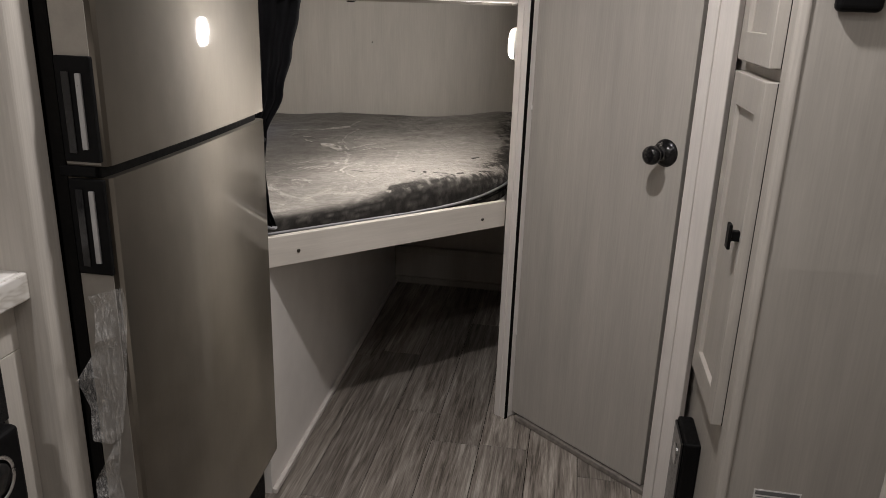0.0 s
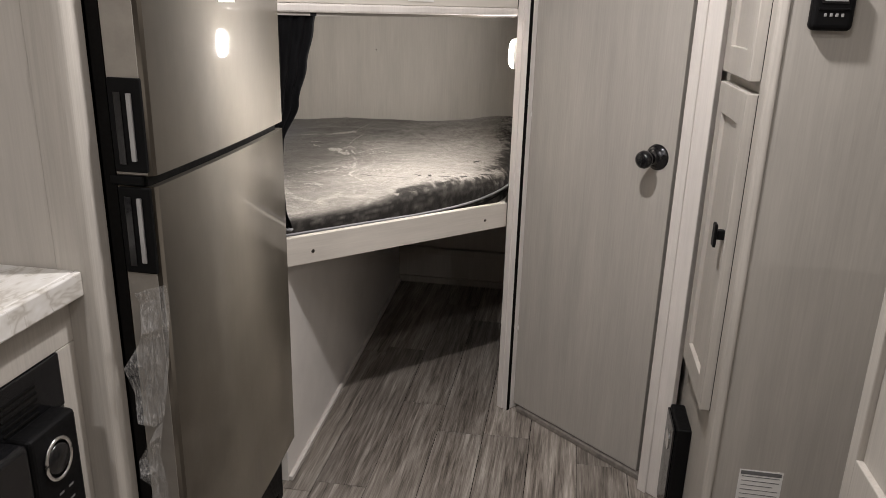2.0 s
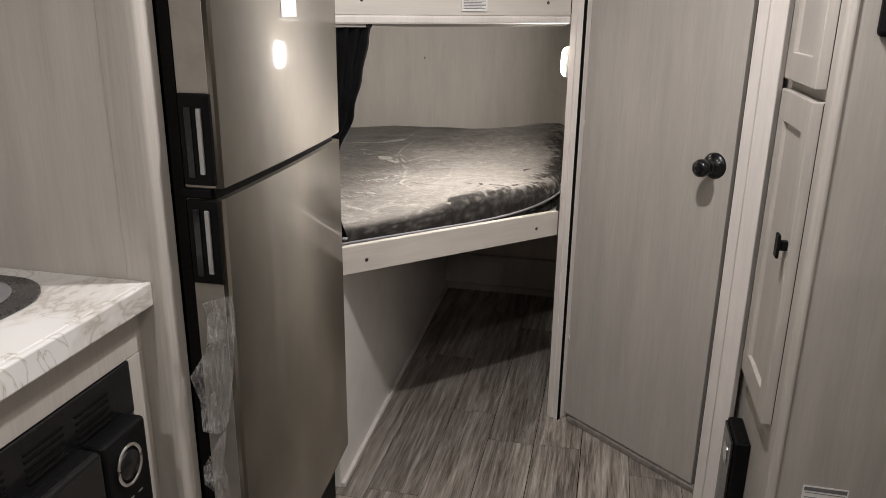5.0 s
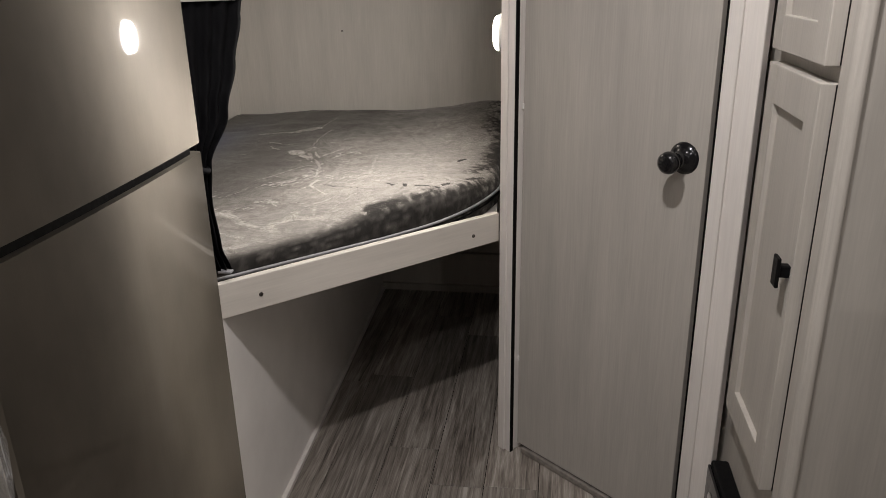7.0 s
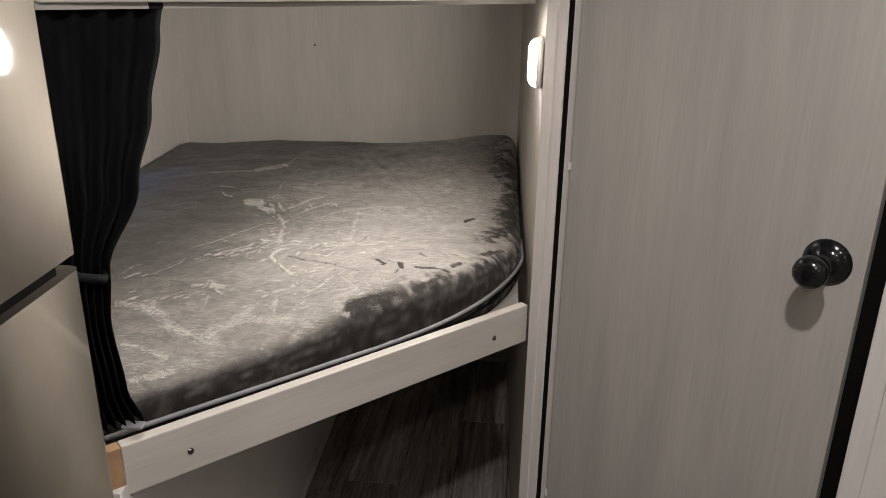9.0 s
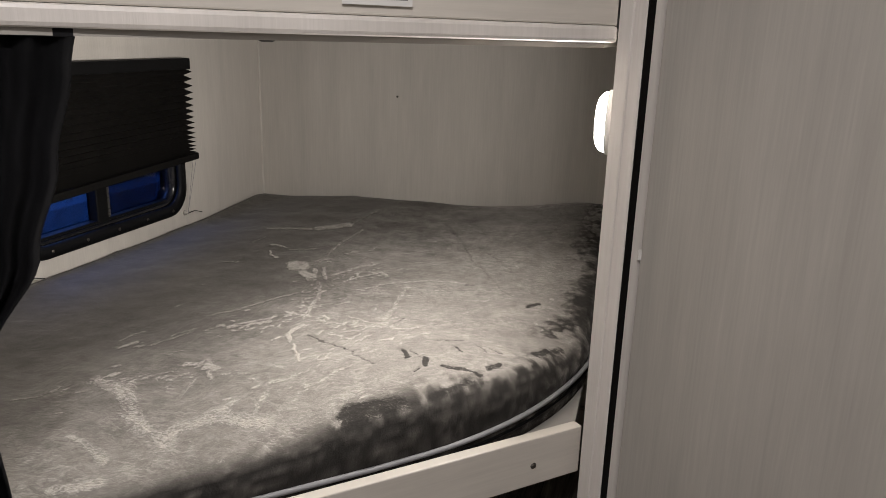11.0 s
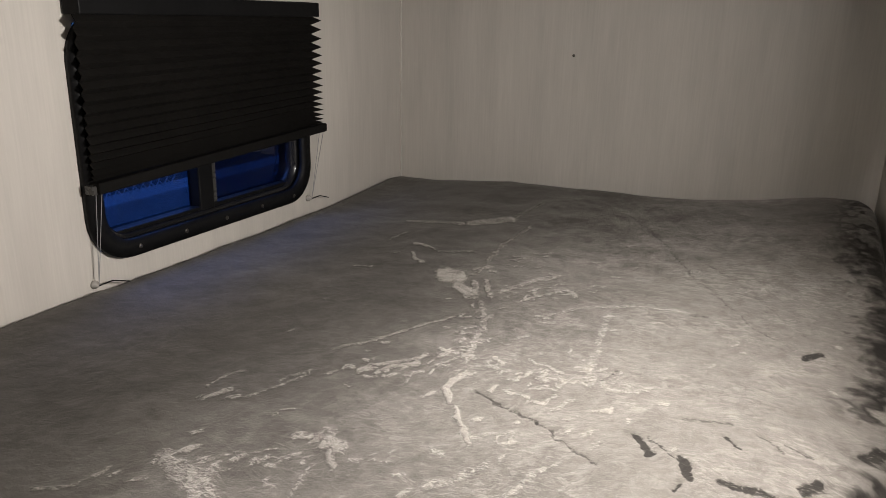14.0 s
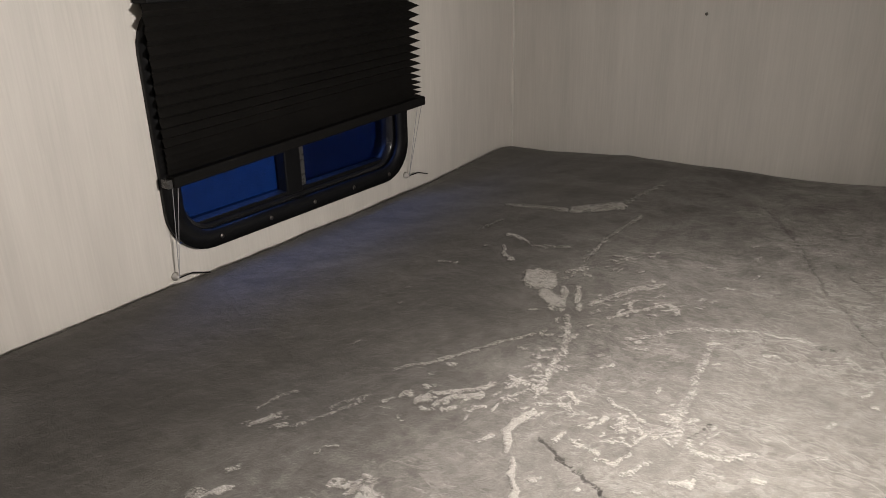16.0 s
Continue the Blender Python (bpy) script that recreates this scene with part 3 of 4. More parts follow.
def outline(inset):
    """Plan of the mattress: slanting front, rounded corner by the inner wall."""
    xr = lambda y: -0.014 - 0.030 * (y - 2.4)
    pts = [(XW + 0.004, 1.845), (-0.62, 1.845)]
    n = 26
    c0, c1, c2 = Vector((-0.60, 1.87)), Vector((-0.205, 2.262)), Vector((-0.05, 2.425))
    pts += [tuple(c0.lerp(c1, k / n)) for k in range(n)]
    end = Vector((xr(2.64), 2.64))
    for k in range(15):
        s = k / 14
        pts.append(tuple(c1 * (1 - s) ** 2 + c2 * 2 * s * (1 - s) + end * s * s))
    m = 18
    pts += [(xr(2.64 + (YN - 0.07 - 2.64) * k / m), 2.64 + (YN - 0.07 - 2.64) * k / m) for k in range(1, m)]
    pts += [(xr(YN) - 0.002, YN - 0.07), (xr(YN) - 0.02, YN - 0.025), (xr(YN) - 0.06, YN - 0.012)]
    pts += [(xr(YN) - 0.06 + (XW + 0.07 - xr(YN) + 0.06) * k / 24, YN - 0.012) for k in range(1, 25)]
    pts += [(XW + 0.02, YN - 0.03), (XW + 0.006, YN - 0.07)]
    pts += [(XW + 0.004, YN - 0.07 + (1.9 - YN + 0.07) * k / 26) for k in range(1, 27)]
    centre = Vector((-0.62, 2.75))
    out = []
    for p in pts:
        v = centre - Vector(p)
        out.append(tuple(Vector(p) + v.normalized() * min(inset, v.length * 0.9)))
    return out


def resampled(pts, n):
    """n points at even steps round a closed plan line."""
    p = np.array(pts + pts[:1])
    run = np.concatenate([[0], np.cumsum(np.hypot(*np.diff(p, axis=0).T))])
    s = np.linspace(0, run[-1], n, endpoint=False)
    return np.stack([np.interp(s, run, p[:, 0]), np.interp(s, run, p[:, 1])], 1)


def nap_shading_at(x, y, strokes):
    """How pale the pile is, 0 to about 1, at plan points, lamp light and shade put in."""
    wx = np.array([noise.noise((a * 38, b * 38, 0.0)) + 0.6 * noise.noise((a * 95, b * 95, 4.0)) for a, b in zip(x, y)])
    wy = np.array([noise.noise((a * 38, b * 38, 9.0)) + 0.6 * noise.noise((a * 95, b * 95, 7.0)) for a, b in zip(x, y)])
    broad = np.array([noise.fractal((a * 3.2, b * 3.2, 2.0), 1.0, 2.0, 5) for a, b in zip(x, y)])
    brush = np.array([noise.fractal(((a + 0.7 * b) * 34, (b - 0.7 * a) * 22, 5.0), 1.0, 2.0, 5) for a, b in zip(x, y)])
    # paler to the right: brushed pile plus the lamp's pool painted into its tone
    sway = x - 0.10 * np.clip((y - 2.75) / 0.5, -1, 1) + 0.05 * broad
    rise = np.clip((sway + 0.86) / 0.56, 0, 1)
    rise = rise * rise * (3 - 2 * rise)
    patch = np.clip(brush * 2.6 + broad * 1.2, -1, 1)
    nap_shading = 0.14 + 0.50 * rise + (0.006 + 0.09 * rise * (1.25 - rise)) * patch + (0.02 + 0.04 * rise) * broad
    nap_shading = np.clip(nap_shading + 0.30 * np.exp(-np.clip((y - x - 2.47) / 1.414, 0, 9) / 0.13), 0.05, 0.9)
    if not strokes:
        return nap_shading * 0.5, nap_shading * 0
    qx, qy = x + 0.0045 * wx, y + 0.0065 * wy
    mark = np.zeros(len(x))

    def cover(half, line):
        """Share of a stroke of that half width along a plan line, soft at its rim."""
        best = np.full(len(x), 9.0)
        for (ax, ay), (bx, by) in zip(line, line[1:]):
            ux, uy = bx - ax, by - ay
            f = np.clip(((qx - ax) * ux + (qy - ay) * uy) / max(ux * ux + uy * uy, 1e-9), 0, 1)
            du, dv = qx - ax - ux * f, qy - ay - uy * f
            best = np.minimum(best, np.hypot(0.88 * du + 0.47 * dv, (0.88 * dv - 0.47 * du) / 2.1))
        return np.clip((1.25 - best / half) / 0.5, 0, 1)
    dice = random.Random(7)
    # rows of short dabs along the handling marks, and loose ones between them
    trails = ((-0.61, 2.75, -0.56, 2.58), (-0.68, 2.47, -0.56, 2.56), (-0.60, 2.80, -0.46, 2.90), (-0.54, 2.56, -0.40, 2.57), (-0.47, 2.50, -0.37, 2.62), (-0.70, 2.25, -0.52, 2.33), (-0.66, 2.88, -0.60, 3.02))
    for k in range(280):
        if k % 3:
            ax, ay, bx, by = trails[k % len(trails)]
            f = dice.random()
            cx, cy = ax + (bx - ax) * f + dice.gauss(0, 0.014), ay + (by - ay) * f + dice.gauss(0, 0.014)
        else:
            cx, cy = dice.gauss(-0.46, 0.20), dice.gauss(2.52, 0.30)
        long, turn = dice.uniform(0.002, 0.008), radians(dice.choice((50, 60, 75, 100, 20)) + dice.gauss(0, 14))
        near = np.hypot(x - cx, y - cy) < 0.03
        dx, dy, tone, half = long * math.cos(turn), long * math.sin(turn), dice.uniform(0.28, 0.72), dice.uniform(0.0018, 0.0036)
        if near.any():
            u, v = qx[near] - cx, qy[near] - cy
            f = np.clip((u * dx + v * dy) / (dx * dx + dy * dy), -1, 1)
            c = np.clip((1.25 - np.hypot(u - dx * f, v - dy * f) / half) / 0.5, 0, 1) * tone
            mark[near] = np.maximum(mark[near], c)
    for half, tone, *line in PALE_STROKES:
        mark = np.maximum(mark, cover(half, line) * tone * np.clip(0.92 + 0.25 * wy, 0.6, 1.1))
    for half, tone, *line in DARK_STROKES:
        c = cover(half, line) * tone
        mark = mark * (1 - c) - c
    # darker torn patches along the inner wall and the front
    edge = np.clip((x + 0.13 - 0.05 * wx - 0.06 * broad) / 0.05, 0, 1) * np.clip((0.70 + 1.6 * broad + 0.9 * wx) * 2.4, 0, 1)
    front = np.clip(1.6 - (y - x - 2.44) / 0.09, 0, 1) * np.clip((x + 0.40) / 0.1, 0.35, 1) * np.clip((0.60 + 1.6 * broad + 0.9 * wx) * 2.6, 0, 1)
    # back right painted darker for the weak lamp light there
    nap_shading = nap_shading - 0.22 * np.clip((y - 2.95) / 0.4, 0, 1) * np.clip((x + 0.7) / 0.3, 0, 1)
    return np.clip(nap_shading * (1 - 0.95 * np.clip(edge + front, 0, 1)), 0.02, 1), mark


def quilt(name, base, height, n, steps, strokes, parent):
    """The mattress body: stacked outlines, rounded at the upper edge, closed by a fine top."""
    rings = []
    for inset, f in ((0.004, 0.0), (0.0, 0.15), (0.0, 0.3), (0.0, 0.45), (0.0, 0.56), (0.001, 0.66), (0.003, 0.75), (0.006, 0.82), (0.010, 0.88), (0.014, 0.92), (0.020, 0.955), (0.026, 0.975), (0.035, 0.988), (0.045, 0.996)):
        p = resampled(outline(inset), n)
        rings.append((p, f))
    last = rings[-1][0]
    centre = np.array((-0.62, 2.75))
    rings += [(last + (centre - last) * (k / steps), 1.0) for k in range(1, steps)]
    plan = np.concatenate([p for p, f in rings])
    share = np.concatenate([np.full(n, f) for p, f in rings])
    nap_shading, mark = nap_shading_at(plan[:, 0], plan[:, 1], strokes)
    # sides painted darker for the shade on them, mottled by crumples
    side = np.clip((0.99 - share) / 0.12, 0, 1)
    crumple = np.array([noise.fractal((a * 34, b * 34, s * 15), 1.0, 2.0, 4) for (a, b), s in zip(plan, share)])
    nap_shading = nap_shading * (1 - side) + side * np.clip(0.04 + 0.36 * crumple, 0, 0.45)
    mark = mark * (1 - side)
    z = base + (np.array([height(a, b) for a, b in plan]) - base) * share
    z += np.where(share > 0.99, 0.0012 * mark + 0.0006 * crumple, 0)
    out = 0.004 * crumple * ((share > 0.2) & (share < 0.97))
    away = plan - centre
    plan = plan + away / np.maximum(np.hypot(*away.T), 0.01)[:, None] * np.minimum(out, 0.002)[:, None]
    verts = [(a, b, c) for (a, b), c in zip(plan, z)] + [(centre[0], centre[1], height(*centre))]
    m = len(rings)
    faces = [(r * n + k, r * n + (k + 1) % n, (r + 1) * n + (k + 1) % n, (r + 1) * n + k) for r in range(m - 1) for k in range(n)]
    faces += [((m - 1) * n + k, (m - 1) * n + (k + 1) % n, m * n) for k in range(n)]
    faces.append(tuple(range(n))[::-1])
    me = bpy.data.meshes.new(name)
    me.from_pydata(verts, [], faces)
    me.materials.append(PLUSH)
    me.polygons.foreach_set("use_smooth", [True] * len(faces))
    me.attributes.new("nap_shading", "FLOAT", "POINT").data.foreach_set("value", np.append(nap_shading, nap_shading[-1]).astype(np.float32))
    me.attributes.new("mark", "FLOAT", "POINT").data.foreach_set("value", np.append(mark, mark[-1]).astype(np.float32))
    ob = new(name, me)
    ob.parent = parent
    ob.location = -offset(parent)
    return ob


bed = thing("lower_mattress", (-0.62, 2.75, 0.683), "grey plush mattress with brushed pale streaks on the lower bunk", "mattress")
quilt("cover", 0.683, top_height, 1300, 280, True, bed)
part("piping", tube([(x, y, 0.716 + 0.012 * min(1, max(0, (y - 2.2) / 0.3))) for x, y in outline(-0.003)[2:46]], 0.004), PIPING, bed, "grey corded seam", True)
part("piping", tube([(x, y, 0.70 + 0.012 * min(1, max(0, (y - 2.2) / 0.3))) for x, y in outline(-0.001)[2:46]], 0.003), BLACK, bed, "dark lower seam", True)
bed2 = thing("upper_mattress", (-0.62, 2.75, 1.311), "dark plush mattress on the upper bunk", "mattress")
quilt("cover", 1.311, lambda x, y: 1.42 + (top_height(x, y) - 0.757) * 0.3, 160, 20, False, bed2)
part("piping", tube([(x, y, 1.394) for x, y in outline(-0.004)[2:46]], 0.005), PIPING, bed2, "grey corded seam", True)

hook = thing("curtain_snap", (-0.443, 2.272, 1.279), "small black plastic snap under the upper bunk", "snap")
part("stud", lathe((-0.443, 2.272, 1.2789), (-0.443, 2.272, 1.2745), [(0, 0.012), (0.5, 0.012), (0.8, 0.010), (1, 0.007)], 16), BLACK, hook)

# store box under the bunk, and the foot of the back wall
store = thing("storage_box", (-0.7, 2.6, 0), "white panelled storage box under the bunk", "storage box")
part("side_panel", prism([(-0.546, 1.845), (-0.602, YN - 0.01), (-0.622, YN - 0.01), (-0.566, 1.845)], 0.0, 0.658), BOXWHITE, store)
part("floor_moulding", prism([(-0.532, 1.845), (-0.588, YN - 0.015), (-0.602, YN - 0.015), (-0.546, 1.845)], 0.0, 0.016, 0.003), TRIM, store, "thin white quarter moulding")
solid("baseboard", merge(box(-0.60, -0.05, YN - 0.014, YN - 0.001, 0.0, 0.03), box(-0.60, -0.05, YN - 0.03, YN - 0.001, 0.155, 0.185)), CABINET, "pale base strip under the bunk", "", "structure")

solid("nail", lathe((-0.719, YN, 1.106), (-0.719, YN - 0.003, 1.106), [(0, 0.0035), (0.7, 0.003), (1, 0.001)], 10), SCREW, "small dark nail head in the bunk wall", "nail")

# lamp on the bunk's inner wall
LY, LZ, LX = 2.495, 1.173, -0.001
lamp = thing("wall_lamp", (LX, LY, LZ), "round white lit reading lamp on the bunk wall", "wall lamp")
part("base", lathe((LX, LY, LZ), (LX - 0.012, LY, LZ), [(0, 0.042), (0.2, 0.047), (0.9, 0.047), (1.0, 0.0445)], 36), WHITEPLASTIC, lamp, "white lamp housing", True)
part("lens", lathe((LX - 0.0115, LY, LZ), (LX - 0.027, LY, LZ), [(0, 0.0440), (0.3, 0.0432), (0.6, 0.0405), (0.85, 0.035), (1.0, 0.028)], 36), LENS, lamp, "glowing white lens", True)

# ceiling lights over the aisle, the last one an added fill
for x, y, _ in LED_SPOTS:
    c = thing("ceiling_light", (x, y, CEIL), "small round unseen ceiling light", "ceiling light", "ceiling lights")
    part("rim", lathe((x, y, CEIL - 0.0005), (x, y, CEIL - 0.018), [(0, 0.062), (0.6, 0.060), (1.0, 0.050)], 32), WHITEPLASTIC, c, "", True)
    part("lens", cylinder((x, y, CEIL - 0.0185), (x, y, CEIL - 0.022), 0.045, n=32), CEILLENS, c)


# ---- window in the west wall ----
def rounded_rect(y0, y1, z0, z1, r, n=8):
    pts = []
    for cy, cz, a in ((y1 - r, z1 - r, 0), (y0 + r, z1 - r, 90), (y0 + r, z0 + r, 180), (y1 - r, z0 + r, 270)):
        pts += [(cy + r * math.cos(radians(a + 90 * k / n)), cz + r * math.sin(radians(a + 90 * k / n))) for k in range(n + 1)]
    return pts


def frame_ring(x0, x1, outer, inner):
    bm = bmesh.new()
    rows = [[bm.verts.new((x, y, z)) for y, z in ring] for x, ring in ((x0, outer), (x1, outer), (x1, inner), (x0, inner))]
    for u, v in zip(rows, rows[1:] + rows[:1]):
        for k in range(len(u)):
            j = (k + 1) % len(u)
            bm.faces.new((u[k], u[j], v[j], v[k]))
    return bm


win = tagged(new("window_1"), "black framed camper window with a half-lowered blind", "window", "", "structure")
part("window_frame", frame_ring(XW + 0.0005, XW + 0.014, rounded_rect(WY0, WY1, WZ0, WZ1, 0.075), rounded_rect(WY0 + 0.028, WY1 - 0.028, WZ0 + 0.028, WZ1 - 0.028, 0.055)), BLACK, win, "rounded black clamp ring", True)
part("window_frame", frame_ring(XW - 0.045, XW + 0.0004, rounded_rect(WY0 + 0.022, WY1 - 0.022, WZ0 + 0.022, WZ1 - 0.022, 0.06), rounded_rect(WY0 + 0.036, WY1 - 0.036, WZ0 + 0.036, WZ1 - 0.036, 0.048)), GLOSSBLACK, win, "black inner frame", True)
MY = 2.80
part("mullion", box(XW - 0.035, XW - 0.004, MY - 0.024, MY + 0.014, WZ0 + 0.034, WZ1 - 0.034, 0.003), BLACK, win)
part("sash_edge", box(XW - 0.03, XW - 0.012, MY + 0.014, MY + 0.03, WZ0 + 0.034, WZ1 - 0.034, 0.002), DARKGREY, win)
part("sill_channel", box(XW - 0.04, XW - 0.006, WY0 + 0.05, WY1 - 0.05, WZ0 + 0.036, WZ0 + 0.043, 0.002), BLACK, win)
for y0, y1 in ((WY0 + 0.037, MY - 0.02), (MY + 0.012, WY1 - 0.037)):
    ob = part("pane", box(XW - 0.028, XW - 0.024, y0, y1, WZ0 + 0.04, WZ1 - 0.037), GLASS if y0 < MY - 0.1 else TINTED, win)
    ob.visible_shadow = False
for k in range(5):
    y = WY0 + 0.09 + k * 0.105
    part("screw", lathe((XW + 0.0135, y, WZ0 + 0.014), (XW + 0.016, y, WZ0 + 0.014), [(0, 0.004), (0.6, 0.004), (1, 0.002)], 10), SCREW, win)

# pleated blind
blind = thing("pleated_blind", (XW + 0.02, 2.83, 1.25), "black pleated blind lowered over most of the window", "window blind")
BY0, BY1, BZT, BZB = 2.528, 3.128, 1.198, 0.957
DROOP = 0.022


def pleats():
    bm = bmesh.new()
    rows, z, k = [], BZT - 0.012, 0
    n = 32
    for k in range(n + 1):
        s = k / n
        z = BZT - 0.012 + (BZB + 0.006 - BZT + 0.012) * (1 - (1 - s) ** 1.35)
        deep = k % 2
        rows.append((z, XW + (0.036 if deep else 0.016), 0.010 if deep else 0.0))
    fall = lambda z: DROOP * (BZT - z) / (BZT - BZB)
    left = [[bm.verts.new((x, BY0 + 0.004 - w, z - fall(z))), bm.verts.new((x, BY1 - 0.016 + w, z))] for z, x, w in rows]
    rear = [[bm.verts.new((x - 0.002, BY0 + 0.004 - w, z - fall(z))), bm.verts.new((x - 0.002, BY1 - 0.016 + w, z))] for z, x, w in rows]
    for sheet in (left, rear):
        for u, v in zip(sheet, sheet[1:]):
            bm.faces.new((u[0], u[1], v[1], v[0]))
    for side in (0, 1):
        for k in range(len(rows) - 1):
            bm.faces.new((left[k][side], left[k + 1][side], rear[k + 1][side], rear[k][side]))
    return bm


part("pleated_cloth", pleats(), BLIND, blind)
part("head_rail", box(XW + 0.002, XW + 0.038, BY0, BY1 - 0.014, BZT - 0.014, BZT + 0.014, 0.002), BLACK, blind)
bar = box(XW + 0.012, XW + 0.036, BY0, BY1 + 0.006, BZB - 0.014, BZB + 0.004, 0.003)
for v in bar.verts:
    v.co.z -= DROOP * (BY1 - v.co.y) / (BY1 - BY0)
part("bottom_rail", bar, RUBBER, blind)
part("end_clip", box(XW + 0.012, XW + 0.030, BY0 - 0.008, BY0 + 0.012, BZB - 0.014 - DROOP, BZB - DROOP, 0.002), DARKGREY, blind, "grey plastic clip")
for y, yb, zb in ((BY0 + 0.004, 2.525, 0.772), (BY1 - 0.004, 3.10, 0.795)):
    for dx in (0.0, 0.006):
        part("cord", tube([(XW + 0.022 + dx, y + dx, BZB - 0.012 - DROOP * (y < 2.8)), (XW + 0.012, yb + 0.003 * dx, zb)], 0.0006, 6), PIPING, blind, "thin grey tension cord")
    part("cord_anchor", lathe((XW + 0.0005, yb, zb), (XW + 0.012, yb, zb), [(0, 0.007), (0.3, 0.007), (0.6, 0.004), (1, 0.003)], 14), CLEARPLASTIC, blind, "clear plastic anchor", True)
    part("cord_tail", tube([(XW + 0.012, yb, zb), (XW + 0.02, yb + 0.02, zb + 0.004), (XW + 0.022, yb + 0.05, zb - 0.006)], 0.0012, 6), BLACK, blind)

# ---- curtain tied back at the head of the rail ----
CURTAIN_ROWS = [(1.296, -0.578, -0.458), (1.25, -0.577, -0.464), (1.16, -0.576, -0.478), (1.07, -0.574, -0.496), (0.97, -0.572, -0.532), (0.90, -0.570, -0.538), (0.80, -0.568, -0.533), (0.745, -0.566, -0.522)]


def curtain_mesh():
    bm = bmesh.new()
    rows = []
    d = Vector((0.7071, 0.7071))
    nrm = Vector((0.7071, -0.7071))
    m = 44
    heights = 40
    for i in range(heights + 1):
        z = 1.296 + (0.745 - 1.296) * i / heights
        for (za, la, ra), (zb, lb, rb) in zip(CURTAIN_ROWS, CURTAIN_ROWS[1:]):
            if zb <= z <= za:
                s = (za - z) / (za - zb)
                s = s * s * (3 - 2 * s)
                left, right = la + (lb - la) * s, ra + (rb - ra) * s
        deep = 0.010 + 0.006 * math.sin(z * 9)
        row = []
        for k in range(m + 1):
            u = k / m
            x = left + (right - left) * u
            base = Vector((x, x + 2.412))
            fold = math.sin(u * 2 * math.pi * 5.5 + 0.8 * math.sin(z * 7)) * deep + 0.004 * noise.noise((u * 6, z * 9, 0))
            p = base - nrm * (0.012 + 0.0) + nrm * fold
            row.append(bm.verts.new((p.x, p.y, z)))
        rows.append(row)
    for u, v in zip(rows, rows[1:]):
        for k in range(m):
            bm.faces.new((u[k], u[k + 1], v[k + 1], v[k]))
    bmesh.ops.solidify(bm, geom=list(bm.faces), thickness=0.002)
    return bm


curtain = thing("curtain", (-0.53, 1.9, 1.29), "black gathered privacy curtain tied back beside the fridge", "curtain")
part("cloth", curtain_mesh(), CURTAIN, curtain, "", True)
part("tie_strap", tube([(-0.575, 1.838, 0.985), (-0.556, 1.846, 0.972), (-0.536, 1.866, 0.962), (-0.545, 1.884, 0.962)], 0.006), CURTAIN, curtain, "", True)
part("hem_snap", box(-0.548, -0.519, 1.872, 1.889, 0.742, 0.747, 0.002), PIPING, curtain, "grey hem strip")
part("header_tape", slab(RA, RB, 0.004, 0.018, 1.278, 1.290, 0.001, 0.004, 0.14), CURTAIN, curtain)

# ---- fridge ----
FX, FY0, FY1 = -0.455, 1.134, 1.731
fridge = thing("fridge", (-0.75, 1.42, 0.0), "two-door brushed steel fridge with black recessed handles", "fridge")
part("body", box(-1.14, -0.522, FY0 + 0.02, FY1 + 0.012, 0.05, 1.72, 0.004), BLACK, fridge, "black fridge casing")


def bow(y):
    """The slightly bowed front of the doors."""
    return -0.453 - 0.0314 * (y - FY0) - 0.0785 * ((y - 1.40) ** 2 - (FY0 - 1.40) ** 2)


def fridge_door(z0, z1, name):
    plan = [(-0.515, FY0), (bow(FY0) - 0.010, FY0), (bow(FY0) - 0.003, FY0 + 0.003)]
    n = 40
    for k in range(n + 1):
        y = FY0 + 0.010 + (FY1 - FY0 - 0.02) * k / n
        plan.append((bow(y), y))
    plan += [(bow(FY1) - 0.003, FY1 - 0.003), (bow(FY1) - 0.010, FY1), (-0.515, FY1)]
    bm = prism(plan, z0, z1)
    for e in bm.edges:
        e.smooth = len(e.link_faces) == 2 and e.calc_face_angle() < 0.1
    return part(name, bm, STEEL, fridge, "brushed steel fridge door", True)


for z0, z1, h0, h1 in ((1.052, 1.70, 1.058, 1.200), (0.231, 1.035, 0.894, 1.040)):
    d = fridge_door(z0, z1, "door")
    # thin sheet that paints the lit look onto the door's side
    part("edge_strip", box(-0.5135, -0.4625, FY0 - 0.0014, FY0 + 0.0005, z0 + 0.002, z1 - 0.002), LITSTEEL, d, "steel door side, painted paler for the light on it")
    pocket = part("handle", box(-0.512, -0.459, FY0 - 0.007, FY0 + 0.001, h0, min(h1, z1 - 0.001) if z0 < 1 else h1, 0.002), BLACK, d, "black plastic recessed handle")
    part("handle_bar", box(-0.481, -0.473, FY0 - 0.0105, FY0 - 0.0065, h0 + 0.018, h1 - 0.022, 0.001), GREYBAR, pocket, "grey insert bar")
    part("grip_slot", box(-0.502, -0.490, FY0 - 0.009, FY0 - 0.0065, h0 + 0.012, h1 - 0.02, 0.001), GLOSSBLACK, pocket)
part("hinge_plate", box(-0.525, -0.47, FY0 - 0.004, FY0 + 0.02, 1.0365, 1.0515, 0.002), BLACK, fridge)
part("door_gasket", box(-0.535, -0.5155, FY0 - 0.002, FY1 + 0.02, 0.235, 1.72), RUBBER, fridge, "black door seal")
# black filler that paints the gap between the doors as deep shade
mid = [(bow(FY0) - 0.013, FY0 + 0.004)] + [(bow(FY0 + 0.02 + 0.055 * k) - 0.012, FY0 + 0.02 + 0.055 * k) for k in range(11)] + [(-0.5145, FY1 - 0.02), (-0.5145, FY0 + 0.004)]
